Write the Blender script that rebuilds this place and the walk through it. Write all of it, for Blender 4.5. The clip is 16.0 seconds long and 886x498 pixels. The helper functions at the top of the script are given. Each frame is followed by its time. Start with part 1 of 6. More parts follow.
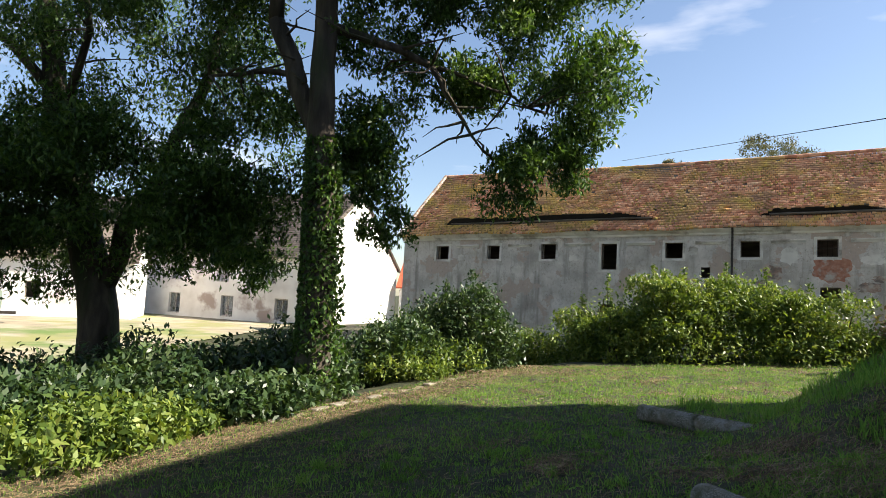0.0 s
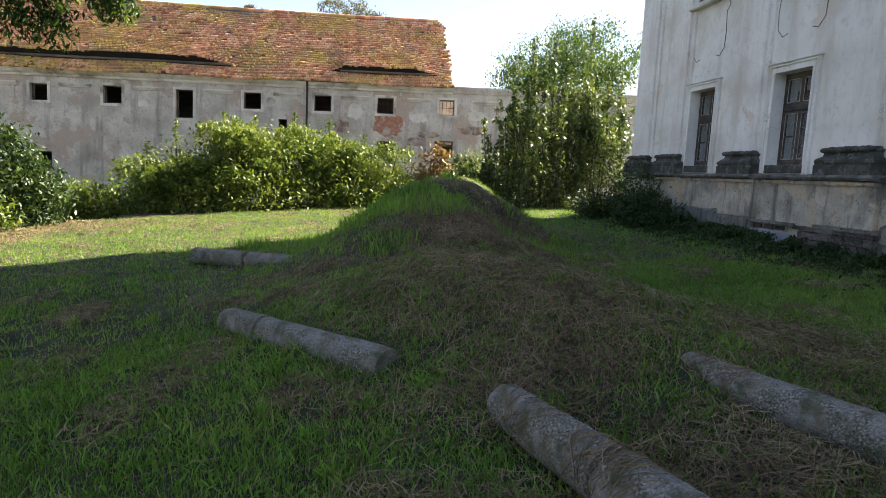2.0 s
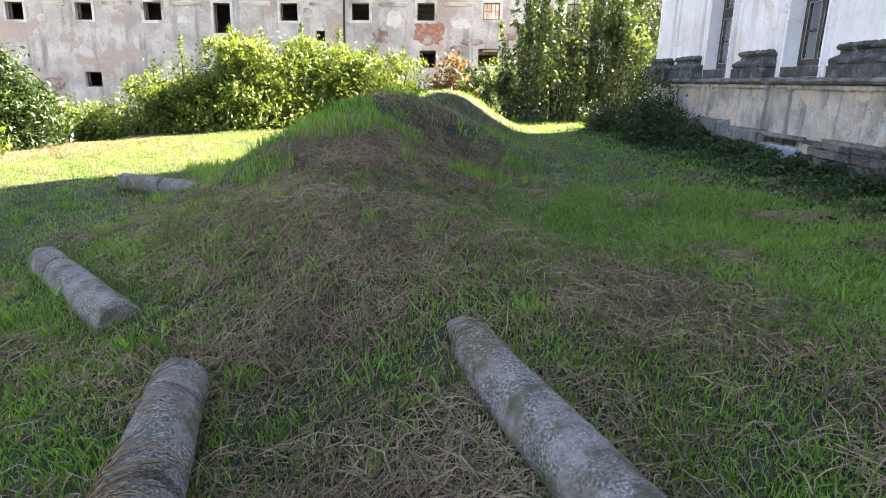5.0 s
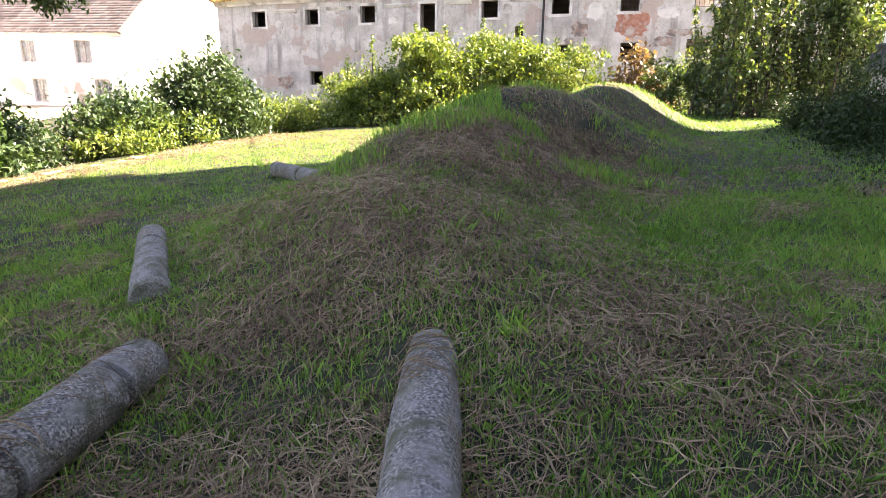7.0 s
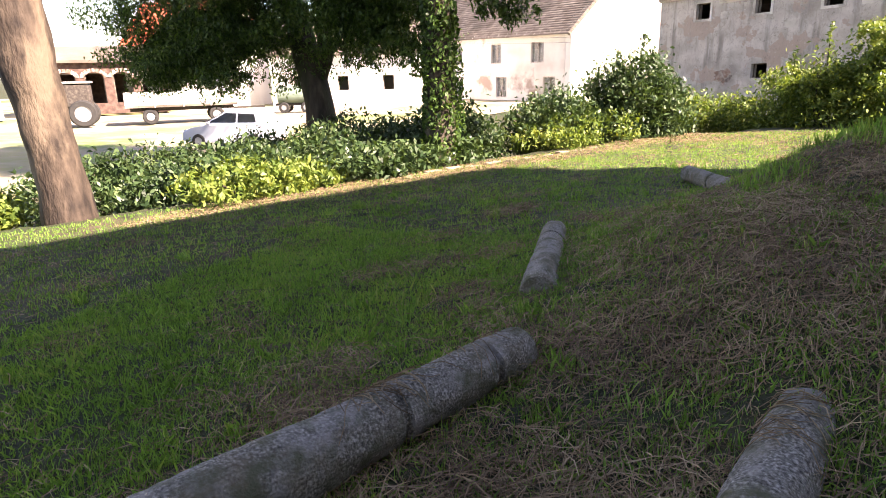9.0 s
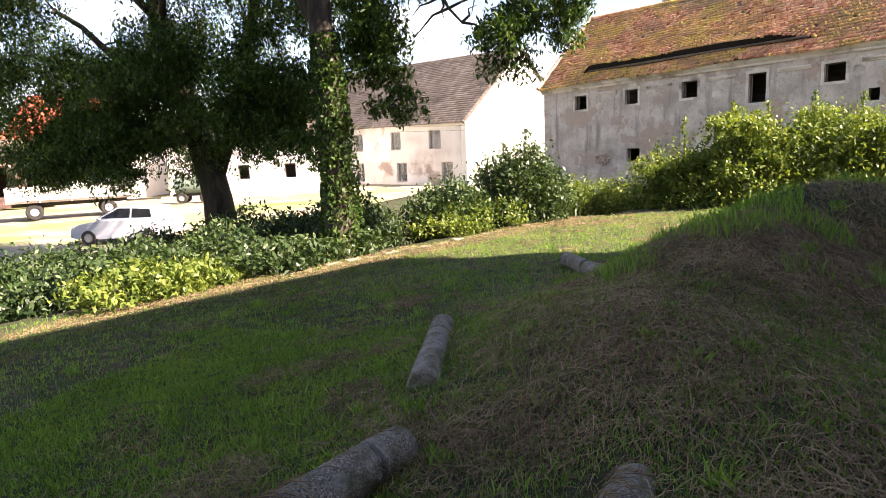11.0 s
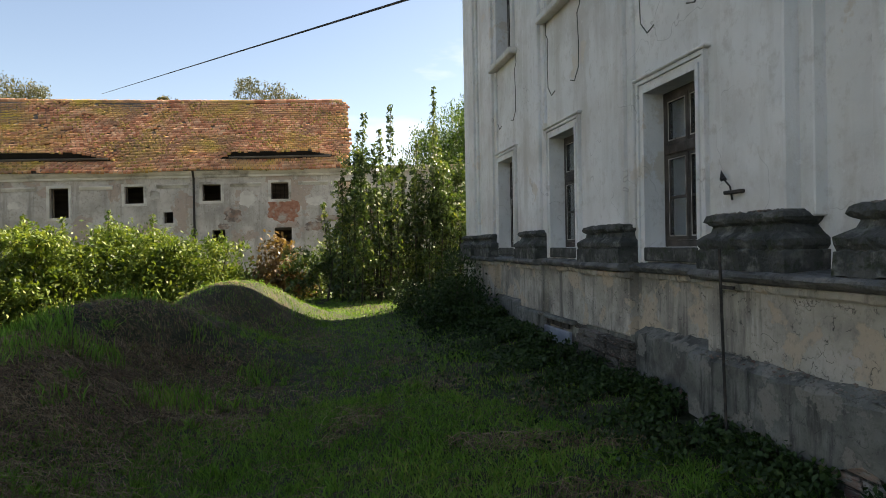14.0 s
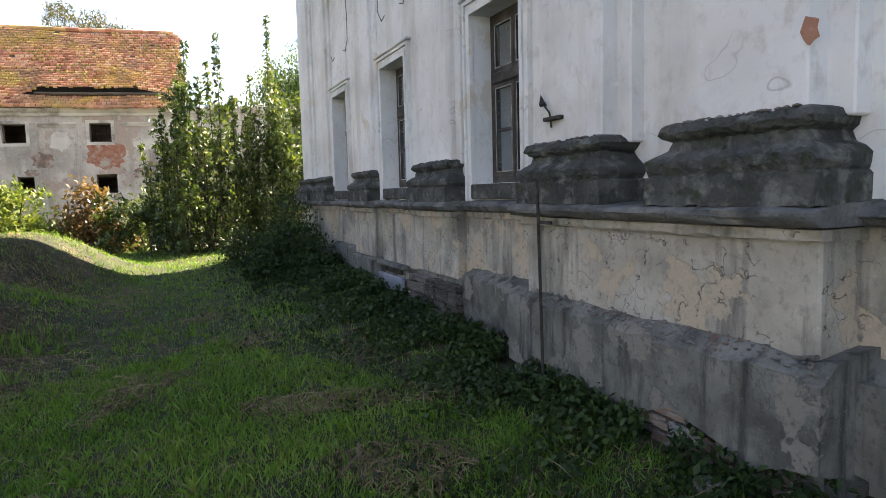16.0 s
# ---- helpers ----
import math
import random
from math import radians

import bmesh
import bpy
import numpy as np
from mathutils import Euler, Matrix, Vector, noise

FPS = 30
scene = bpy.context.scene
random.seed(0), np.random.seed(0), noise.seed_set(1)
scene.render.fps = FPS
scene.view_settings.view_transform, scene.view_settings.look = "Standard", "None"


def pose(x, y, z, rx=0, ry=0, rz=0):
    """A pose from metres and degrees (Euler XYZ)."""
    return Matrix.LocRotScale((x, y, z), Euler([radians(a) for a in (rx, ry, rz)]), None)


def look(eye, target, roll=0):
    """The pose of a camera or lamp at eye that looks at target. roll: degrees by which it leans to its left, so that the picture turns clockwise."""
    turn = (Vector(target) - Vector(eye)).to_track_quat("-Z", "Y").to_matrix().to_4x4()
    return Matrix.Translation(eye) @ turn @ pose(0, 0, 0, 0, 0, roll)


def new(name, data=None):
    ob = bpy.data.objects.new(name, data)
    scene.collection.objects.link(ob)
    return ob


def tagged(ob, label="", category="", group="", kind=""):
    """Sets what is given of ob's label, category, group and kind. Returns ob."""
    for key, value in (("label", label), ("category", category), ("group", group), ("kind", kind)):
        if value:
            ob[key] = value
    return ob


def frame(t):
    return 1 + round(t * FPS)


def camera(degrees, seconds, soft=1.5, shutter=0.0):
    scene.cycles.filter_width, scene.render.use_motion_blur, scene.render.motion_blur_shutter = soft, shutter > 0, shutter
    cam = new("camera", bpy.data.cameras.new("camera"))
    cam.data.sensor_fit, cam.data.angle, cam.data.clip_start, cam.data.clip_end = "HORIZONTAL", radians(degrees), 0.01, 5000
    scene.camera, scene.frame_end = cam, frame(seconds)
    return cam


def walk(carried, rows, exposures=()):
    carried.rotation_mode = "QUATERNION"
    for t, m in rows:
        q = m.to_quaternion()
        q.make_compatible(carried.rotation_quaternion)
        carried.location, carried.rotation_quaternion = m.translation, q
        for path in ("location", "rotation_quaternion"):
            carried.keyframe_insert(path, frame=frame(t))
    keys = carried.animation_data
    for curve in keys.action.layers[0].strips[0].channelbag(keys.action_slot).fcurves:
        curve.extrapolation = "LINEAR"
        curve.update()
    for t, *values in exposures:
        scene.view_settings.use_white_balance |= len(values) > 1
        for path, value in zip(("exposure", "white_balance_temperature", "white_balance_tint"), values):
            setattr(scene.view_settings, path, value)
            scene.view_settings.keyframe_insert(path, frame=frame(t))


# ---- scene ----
cam = camera(70.3, 16.0, soft=0.4)
PATH = [
    (0, (0.106, 0.293, 1.665), (0.059, 2.287, 1.818), 3.1),
    (0.5, (0.199, 0.282, 1.598), (0.441, 2.262, 1.742), 3.0),
    (1, (0.32, 0.359, 1.519), (0.905, 2.271, 1.563), 2.5),
    (1.5, (0.465, 0.358, 1.479), (1.432, 2.103, 1.346), 2.9),
    (2, (0.669, 0.247, 1.495), (1.812, 1.871, 1.259), 3.0),
    (2.5, (0.999, 0.17, 1.457), (2.18, 1.746, 1.104), 2.7),
    (3, (1.361, 0.071, 1.49), (2.55, 1.613, 1.034), 2.7),
    (3.5, (1.763, -0.072, 1.533), (2.946, 1.461, 1.032), 2.4),
    (4, (2.152, -0.04, 1.558), (3.263, 1.538, 1.032), 2.2),
    (4.2, (2.302, -0.033, 1.585), (3.376, 1.57, 1.061), 2.0),
    (6.3, (3.858, -0.336, 1.632), (4.402, 1.512, 1.096), 1.3),
    (6.5, (3.959, -0.317, 1.615), (4.443, 1.548, 1.077), 1.1),
    (7, (4.21, -0.164, 1.589), (4.493, 1.741, 1.05), 0.7),
    (7.5, (4.328, -0.125, 1.642), (4.281, 1.802, 1.109), 0.5),
    (8, (4.355, -0.163, 1.643), (3.752, 1.669, 1.113), -0.7),
    (8.5, (4.385, -0.131, 1.643), (3.493, 1.574, 1.097), -1.2),
    (8.7, (4.39, -0.143, 1.67), (3.459, 1.537, 1.112), -1.2),
    (10.8, (4.693, -0.459, 2.007), (3.807, 1.294, 1.633), -2.1),
    (11, (4.754, -0.465, 2.016), (4.064, 1.386, 1.7), -2.2),
    (11.5, (4.984, -0.43, 2.034), (4.908, 1.56, 1.854), -1.5),
    (12, (5.2, -0.307, 2.05), (5.667, 1.635, 1.956), -1.1),
    (12.5, (5.313, -0.164, 2.045), (6.113, 1.668, 1.984), -0.9),
    (13, (5.315, -0.184, 2.051), (6.298, 1.557, 2.012), -0.9),
    (13.5, (5.325, -0.19, 2.06), (6.431, 1.476, 2.032), -0.9),
    (14, (5.357, -0.202, 2.032), (6.543, 1.409, 2.022), -1.0),
    (14.5, (5.479, -0.201, 1.949), (6.729, 1.361, 1.931), -1.1),
    (15, (5.721, -0.087, 1.909), (7.058, 1.4, 1.847), -1.2),
    (15.5, (5.939, -0.021, 1.888), (7.407, 1.332, 1.776), -1.0),
    (16, (6.16, 0.012, 1.906), (7.658, 1.325, 1.726), -1.5),
]
EXPOSURES = [
    (0.0, 1.7, 6700, 12), (0.5, 1.7, 6700, 12), (1.0, 1.5, 6800, 12), (1.5, 1.4, 6800, 14), (2.0, 2.35, 7000, 18), (2.5, 3.1, 7000, 18), (3.5, 3.65, 7000, 20), (4.2, 3.75, 7000, 22),
    (6.3, 3.6, 7100, 29), (7.0, 3.6, 7200, 31), (8.0, 3.2, 7400, 31), (8.7, 2.95, 7400, 31), (10.8, 2.6, 7400, 29), (11.5, 2.35, 7800, 24), (12.0, 2.1, 7900, 18),
    (12.5, 1.9, 7700, 15), (14.0, 1.9, 7700, 14), (15.0, 2.1, 7600, 17), (16.0, 2.8, 7500, 22)]
walk(cam, [(t, look(eye, target, roll)) for t, eye, target, roll in PATH], EXPOSURES)

# ---- daylight: low sun beyond the palace, clear sky ----
SUN_EL, SUN_FROM = 41.0, Vector((1.0, 0.015, 0)).normalized()
world = bpy.data.worlds.new("sky")
scene.world = world
world.use_nodes = True
wn = world.node_tree
sky = wn.nodes.new("ShaderNodeTexSky")
sky.sky_type = "NISHITA"
sky.sun_disc = False
sky.sun_elevation = radians(SUN_EL)
sky.sun_rotation = math.atan2(SUN_FROM.x, SUN_FROM.y)
sky.air_density, sky.dust_density, sky.ozone_density = 1.0, 0.6, 1.6
bg = wn.nodes["Background"]
bg.inputs["Strength"].default_value = 0.060
# thin high clouds
wco = wn.nodes.new("ShaderNodeTexCoord")
wmap = wn.nodes.new("ShaderNodeMapping")
wmap.inputs["Scale"].default_value = (2.2, 3.0, 9.0)
wno = wn.nodes.new("ShaderNodeTexNoise")
wno.inputs["Scale"].default_value = 1.3
wno.inputs["Detail"].default_value = 6
wramp = wn.nodes.new("ShaderNodeValToRGB")
wramp.color_ramp.elements[0].position, wramp.color_ramp.elements[1].position = 0.56, 0.85
wmix = wn.nodes.new("ShaderNodeMixRGB")
wmix.inputs["Color2"].default_value = (7.0, 7.2, 7.6, 1)
wn.links.new(wco.outputs["Generated"], wmap.inputs["Vector"])
wn.links.new(wmap.outputs["Vector"], wno.inputs["Vector"])
wn.links.new(wno.outputs["Fac"], wramp.inputs["Fac"])
wn.links.new(wramp.outputs["Color"], wmix.inputs["Fac"])
wn.links.new(sky.outputs["Color"], wmix.inputs["Color1"])
wn.links.new(wmix.outputs["Color"], bg.inputs["Color"])
sun_data = bpy.data.lights.new("sun", "SUN")
sun_data.energy, sun_data.angle, sun_data.color = 5.0, radians(0.55), (1.0, 0.93, 0.80)
sun = new("sun", sun_data)
sun_way = SUN_FROM * math.cos(radians(SUN_EL)) + Vector((0, 0, math.sin(radians(SUN_EL))))
sun.matrix_world = look(sun_way * 80, (0, 0, 0))


# ---- materials ----
def material(name, colours, rough=0.85, scale=3.0, detail=8.0, bump=0.3, fine=60.0, blotch=None, blotch_scale=0.6, blotch_at=(0.5, 0.65),
             island=False, translucent=0.0, metal=0.0, spec=0.3, voronoi=0.0, stretch=(1, 1, 1), random_value=0.0):
    """Noise-driven surface: a ramp of colours over object coordinates, larger blotches, a fine grain and a bump."""
    m = bpy.data.materials.new(name)
    m.use_nodes = True
    nt = m.node_tree
    b = nt.nodes["Principled BSDF"]
    b.inputs["Roughness"].default_value = rough
    b.inputs["Metallic"].default_value = metal
    b.inputs["Specular IOR Level"].default_value = spec
    co = nt.nodes.new("ShaderNodeTexCoord")
    mp = nt.nodes.new("ShaderNodeMapping")
    mp.inputs["Scale"].default_value = stretch
    nt.links.new(co.outputs["Object"], mp.inputs["Vector"])
    n1 = nt.nodes.new("ShaderNodeTexNoise")
    n1.inputs["Scale"].default_value, n1.inputs["Detail"].default_value = scale, detail
    nt.links.new(mp.outputs["Vector"], n1.inputs["Vector"])
    ramp = nt.nodes.new("ShaderNodeValToRGB")
    el = ramp.color_ramp.elements
    while len(el) < len(colours):
        el.new(0.5)
    for i, c in enumerate(colours):
        el[i].position = 0.3 + 0.4 * i / max(1, len(colours) - 1) if not island else i / max(1, len(colours) - 1)
        el[i].color = (*c, 1)
    if island:
        geo = nt.nodes.new("ShaderNodeNewGeometry")
        add = nt.nodes.new("ShaderNodeMath")
        add.operation = "MULTIPLY_ADD"
        nt.links.new(n1.outputs["Fac"], add.inputs[0])
        add.inputs[1].default_value = 0.9
        sub = nt.nodes.new("ShaderNodeMath")
        sub.operation = "MULTIPLY_ADD"
        nt.links.new(geo.outputs["Random Per Island"], sub.inputs[0])
        sub.inputs[1].default_value, sub.inputs[2].default_value = 0.6, -0.25
        nt.links.new(sub.outputs[0], add.inputs[2])
        nt.links.new(add.outputs[0], ramp.inputs["Fac"])
    elif random_value:
        oi = nt.nodes.new("ShaderNodeObjectInfo")
        add = nt.nodes.new("ShaderNodeMath")
        add.operation = "MULTIPLY_ADD"
        nt.links.new(oi.outputs["Random"], add.inputs[0])
        add.inputs[1].default_value = random_value
        sub = nt.nodes.new("ShaderNodeMath")
        sub.operation = "SUBTRACT"
        nt.links.new(n1.outputs["Fac"], sub.inputs[0])
        sub.inputs[1].default_value = random_value / 2
        nt.links.new(sub.outputs[0], add.inputs[2])
        nt.links.new(add.outputs[0], ramp.inputs["Fac"])
    else:
        nt.links.new(n1.outputs["Fac"], ramp.inputs["Fac"])
    colour = ramp.outputs["Color"]
    for k, extra in enumerate(blotch or []):
        n2 = nt.nodes.new("ShaderNodeTexNoise")
        n2.inputs["Scale"].default_value, n2.inputs["Detail"].default_value = blotch_scale * (1 + 0.7 * k), 7
        n2.inputs["Roughness"].default_value = 0.62
        off = nt.nodes.new("ShaderNodeMapping")
        off.inputs["Location"].default_value = (7.3 * k + 1.7, 3.1 * k, 5.9 * k)
        nt.links.new(mp.outputs["Vector"], off.inputs["Vector"])
        nt.links.new(off.outputs["Vector"], n2.inputs["Vector"])
        r2 = nt.nodes.new("ShaderNodeValToRGB")
        r2.color_ramp.elements[0].position, r2.color_ramp.elements[1].position = blotch_at
        nt.links.new(n2.outputs["Fac"], r2.inputs["Fac"])
        mx = nt.nodes.new("ShaderNodeMixRGB")
        nt.links.new(r2.outputs["Color"], mx.inputs["Fac"])
        nt.links.new(colour, mx.inputs["Color1"])
        mx.inputs["Color2"].default_value = (*extra, 1)
        colour = mx.outputs["Color"]
    nt.links.new(colour, b.inputs["Base Color"])
    if bump:
        if voronoi:
            n3 = nt.nodes.new("ShaderNodeTexVoronoi")
            n3.inputs["Scale"].default_value = voronoi
            out = n3.outputs["Distance"]
        else:
            n3 = nt.nodes.new("ShaderNodeTexNoise")
            n3.inputs["Scale"].default_value, n3.inputs["Detail"].default_value = fine, 5
            out = n3.outputs["Fac"]
        nt.links.new(mp.outputs["Vector"], n3.inputs["Vector"])
        bp = nt.nodes.new("ShaderNodeBump")
        bp.inputs["Strength"].default_value, bp.inputs["Distance"].default_value = bump, 0.03
        nt.links.new(out, bp.inputs["Height"])
        nt.links.new(bp.outputs["Normal"], b.inputs["Normal"])
    if translucent:
        tr = nt.nodes.new("ShaderNodeBsdfTranslucent")
        br = nt.nodes.new("ShaderNodeMixRGB")
        br.blend_type = "MULTIPLY"
        br.inputs["Fac"].default_value = 1
        br.inputs["Color2"].default_value = (1.5, 1.45, 0.6, 1)
        nt.links.new(colour, br.inputs["Color1"])
        nt.links.new(br.outputs["Color"], tr.inputs["Color"])
        ms = nt.nodes.new("ShaderNodeMixShader")
        ms.inputs["Fac"].default_value = translucent
        nt.links.new(b.outputs["BSDF"], ms.inputs[1])
        nt.links.new(tr.outputs["BSDF"], ms.inputs[2])
        nt.links.new(ms.outputs["Shader"], nt.nodes["Material Output"].inputs["Surface"])
    return m


def old_plaster(name, ground, dirt, bare, streak=0.5, crack=0.5, peel=0.62, scale=1.0, bump=0.5, fissure=3.4, width=0.008):
    """Layered plaster: mottled coat, vertical run-off stains, peeled patches with a relief edge, and hairline cracks."""
    m = material(name, ground, scale=1.4 * scale, bump=0, blotch=[dirt], blotch_scale=0.55 * scale, blotch_at=(0.52, 0.74))
    nt = m.node_tree
    b = nt.nodes["Principled BSDF"]
    colour = b.inputs["Base Color"].links[0].from_socket
    co = nt.nodes.new("ShaderNodeTexCoord")

    def noise_at(sc, detail, stretch, loc=(0, 0, 0), rough=0.6):
        mp = nt.nodes.new("ShaderNodeMapping")
        mp.inputs["Scale"].default_value, mp.inputs["Location"].default_value = stretch, loc
        nt.links.new(co.outputs["Object"], mp.inputs["Vector"])
        n = nt.nodes.new("ShaderNodeTexNoise")
        n.inputs["Scale"].default_value, n.inputs["Detail"].default_value, n.inputs["Roughness"].default_value = sc, detail, rough
        nt.links.new(mp.outputs["Vector"], n.inputs["Vector"])
        return n, mp

    def ramp(src, lo, hi):
        r = nt.nodes.new("ShaderNodeValToRGB")
        r.color_ramp.elements[0].position, r.color_ramp.elements[1].position = lo, hi
        nt.links.new(src, r.inputs["Fac"])
        return r.outputs["Color"]

    def mix(fac, c1, c2, amount=1.0):
        sc = nt.nodes.new("ShaderNodeMath")
        sc.operation = "MULTIPLY"
        nt.links.new(fac, sc.inputs[0])
        sc.inputs[1].default_value = amount
        x = nt.nodes.new("ShaderNodeMixRGB")
        nt.links.new(sc.outputs[0], x.inputs["Fac"])
        nt.links.new(c1, x.inputs["Color1"])
        x.inputs["Color2"].default_value = (*c2, 1)
        return x.outputs["Color"]

    runs, _ = noise_at(2.6 * scale, 5, (1, 1, 0.12))
    colour = mix(ramp(runs.outputs["Fac"], 0.52, 0.66), colour, dirt, streak)
    peels, _ = noise_at(0.9 * scale, 9, (1, 1, 1), (3.7, 1.2, 8.8), 0.58)
    pmask = ramp(peels.outputs["Fac"], peel, peel + 0.015)
    colour = mix(pmask, colour, bare, 0.9)
    specks, _ = noise_at(9.0 * scale, 8, (1, 1, 0.8), (1.7, 6.2, 3.8), 0.7)
    colour = mix(ramp(specks.outputs["Fac"], 0.52, 0.66), colour, tuple(0.55 * c + 0.45 * d for c, d in zip(dirt, ground[0])), 0.65)
    flecks, _ = noise_at(13.0 * scale, 6, (1, 1, 1), (5.5, 2.2, 7.1), 0.7)
    colour = mix(ramp(flecks.outputs["Fac"], 0.60, 0.68), colour, ground[-1], 0.6)
    wander, _ = noise_at(fissure, 3, (1, 1, 1), (2.6, 7.7, 0.4), 0.5)
    off = nt.nodes.new("ShaderNodeMath")
    off.operation = "SUBTRACT"
    nt.links.new(wander.outputs["Fac"], off.inputs[0])
    off.inputs[1].default_value = 0.5
    vor = nt.nodes.new("ShaderNodeMath")
    vor.operation = "ABSOLUTE"
    nt.links.new(off.outputs[0], vor.inputs[0])
    line = nt.nodes.new("ShaderNodeValToRGB")
    line.color_ramp.elements[0].position, line.color_ramp.elements[1].position = 0.0, width
    line.color_ramp.elements[0].color, line.color_ramp.elements[1].color = (1, 1, 1, 1), (0, 0, 0, 1)
    nt.links.new(vor.outputs[0], line.inputs["Fac"])
    some, _ = noise_at(0.8 * fissure, 2, (1, 1, 1), (9.1, 4.4, 2.2))
    gate = nt.nodes.new("ShaderNodeMath")
    gate.operation = "MULTIPLY"
    nt.links.new(line.outputs["Color"], gate.inputs[0])
    nt.links.new(ramp(some.outputs["Fac"], 0.50, 0.56), gate.inputs[1])
    colour = mix(gate.outputs[0], colour, tuple(c * 0.35 for c in dirt), crack)
    nt.links.new(colour, b.inputs["Base Color"])
    fine, _ = noise_at(30, 6, (1, 1, 1))
    h1 = nt.nodes.new("ShaderNodeMath")
    h1.operation = "MULTIPLY_ADD"
    nt.links.new(pmask, h1.inputs[0])
    h1.inputs[1].default_value = -0.6
    nt.links.new(fine.outputs["Fac"], h1.inputs[2])
    h2 = nt.nodes.new("ShaderNodeMath")
    h2.operation = "MULTIPLY_ADD"
    nt.links.new(gate.outputs[0], h2.inputs[0])
    h2.inputs[1].default_value = -0.7 * crack
    nt.links.new(h1.outputs[0], h2.inputs[2])
    bp = nt.nodes.new("ShaderNodeBump")
    bp.inputs["Strength"].default_value, bp.inputs["Distance"].default_value = bump, 0.02
    nt.links.new(h2.outputs[0], bp.inputs["Height"])
    nt.links.new(bp.outputs["Normal"], b.inputs["Normal"])
    return m


def glass(name, tint=(0.75, 0.8, 0.82), rough=0.03):
    m = bpy.data.materials.new(name)
    m.use_nodes = True
    b = m.node_tree.nodes["Principled BSDF"]
    b.inputs["Base Color"].default_value = (*tint, 1)
    b.inputs["Roughness"].default_value = rough
    b.inputs["Transmission Weight"].default_value = 0.9
    b.inputs["IOR"].default_value = 1.3
    return m


# Soil colour taken down so gaps between the blades look shaded.
M_SOIL = material("lawn_soil", [(0.014, 0.018, 0.008), (0.028, 0.034, 0.012), (0.05, 0.048, 0.024)], scale=2.2, bump=1.0, fine=26, blotch=[(0.072, 0.056, 0.034), (0.03, 0.045, 0.012)],
                  blotch_scale=0.6, blotch_at=(0.52, 0.68))
M_GRASS = material("grass_blade", [(0.045, 0.10, 0.018), (0.10, 0.22, 0.036), (0.17, 0.31, 0.06), (0.29, 0.31, 0.105)], scale=0.8, bump=0, island=True, translucent=0.35, rough=0.55)
M_STRAW = material("dry_grass", [(0.04, 0.027, 0.015), (0.12, 0.08, 0.044), (0.235, 0.165, 0.095), (0.38, 0.295, 0.18)], scale=2, bump=0, island=True, rough=0.8)
M_LEAF = material("shrub_leaf", [(0.009, 0.022, 0.008), (0.024, 0.052, 0.017), (0.055, 0.098, 0.034), (0.125, 0.165, 0.07)], scale=1.2, bump=0, island=True, translucent=0.24, rough=0.45, spec=0.4)
M_LEAF_Y = material("hedge_leaf", [(0.022, 0.048, 0.010), (0.075, 0.125, 0.024), (0.15, 0.205, 0.042), (0.26, 0.28, 0.075)], scale=0.9, bump=0, island=True, translucent=0.30, rough=0.5, spec=0.3)
M_LEAF_D = material("tree_leaf", [(0.010, 0.026, 0.007), (0.026, 0.06, 0.013), (0.06, 0.12, 0.026), (0.14, 0.21, 0.055)], scale=0.7, bump=0, island=True, translucent=0.32, rough=0.5, spec=0.3)
M_LEAF_R = material("russet_leaf", [(0.07, 0.05, 0.025), (0.13, 0.08, 0.04), (0.18, 0.12, 0.06), (0.09, 0.12, 0.035)], scale=1.0, bump=0, island=True, translucent=0.3, rough=0.6)
# Dark weed greens, lowered further to hold the growth's own shade.
M_IVY = material("shade_dark_weed_leaf", [(0.008, 0.02, 0.006), (0.018, 0.04, 0.010), (0.034, 0.066, 0.016), (0.06, 0.10, 0.026)], scale=0.9, bump=0, island=True, translucent=0.15, rough=0.55, spec=0.25)
M_MAPLE = material("maple_leaf", [(0.010, 0.026, 0.008), (0.030, 0.062, 0.016), (0.078, 0.125, 0.032), (0.24, 0.26, 0.075)], scale=0.6, bump=0, island=True, translucent=0.30, rough=0.42, spec=0.5)
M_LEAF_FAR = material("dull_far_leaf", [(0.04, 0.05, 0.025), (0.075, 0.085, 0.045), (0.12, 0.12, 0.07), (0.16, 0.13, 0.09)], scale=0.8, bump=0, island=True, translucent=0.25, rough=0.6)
M_LEDGE = material("worn_grey_ledge_stone", [(0.07, 0.07, 0.066), (0.125, 0.125, 0.118), (0.20, 0.195, 0.185)], scale=5, bump=0.8, fine=45, blotch=[(0.26, 0.24, 0.21), (0.05, 0.052, 0.045)], blotch_scale=3.0, blotch_at=(0.55, 0.68))
M_LIMEBRICK = material("limewashed_brick", [(0.22, 0.20, 0.185), (0.32, 0.305, 0.29), (0.40, 0.385, 0.37)], scale=9, bump=0.7, fine=40, random_value=0.35, blotch=[(0.27, 0.15, 0.115), (0.14, 0.135, 0.125)], blotch_scale=4.5, blotch_at=(0.52, 0.62))
M_BARK = material("dark_ash_bark", [(0.018, 0.014, 0.010), (0.045, 0.036, 0.027), (0.085, 0.07, 0.052)], scale=5, bump=1.0, fine=16, stretch=(1, 1, 0.25), blotch=[(0.03, 0.04, 0.016)], blotch_scale=1.5)
M_BARK_PALE = material("pale_linden_bark", [(0.014, 0.010, 0.008), (0.042, 0.031, 0.023), (0.08, 0.06, 0.044)], scale=6, bump=1.0, fine=20, stretch=(1, 1, 0.35), blotch=[(0.11, 0.085, 0.06)], blotch_scale=1.3, blotch_at=(0.5, 0.6))
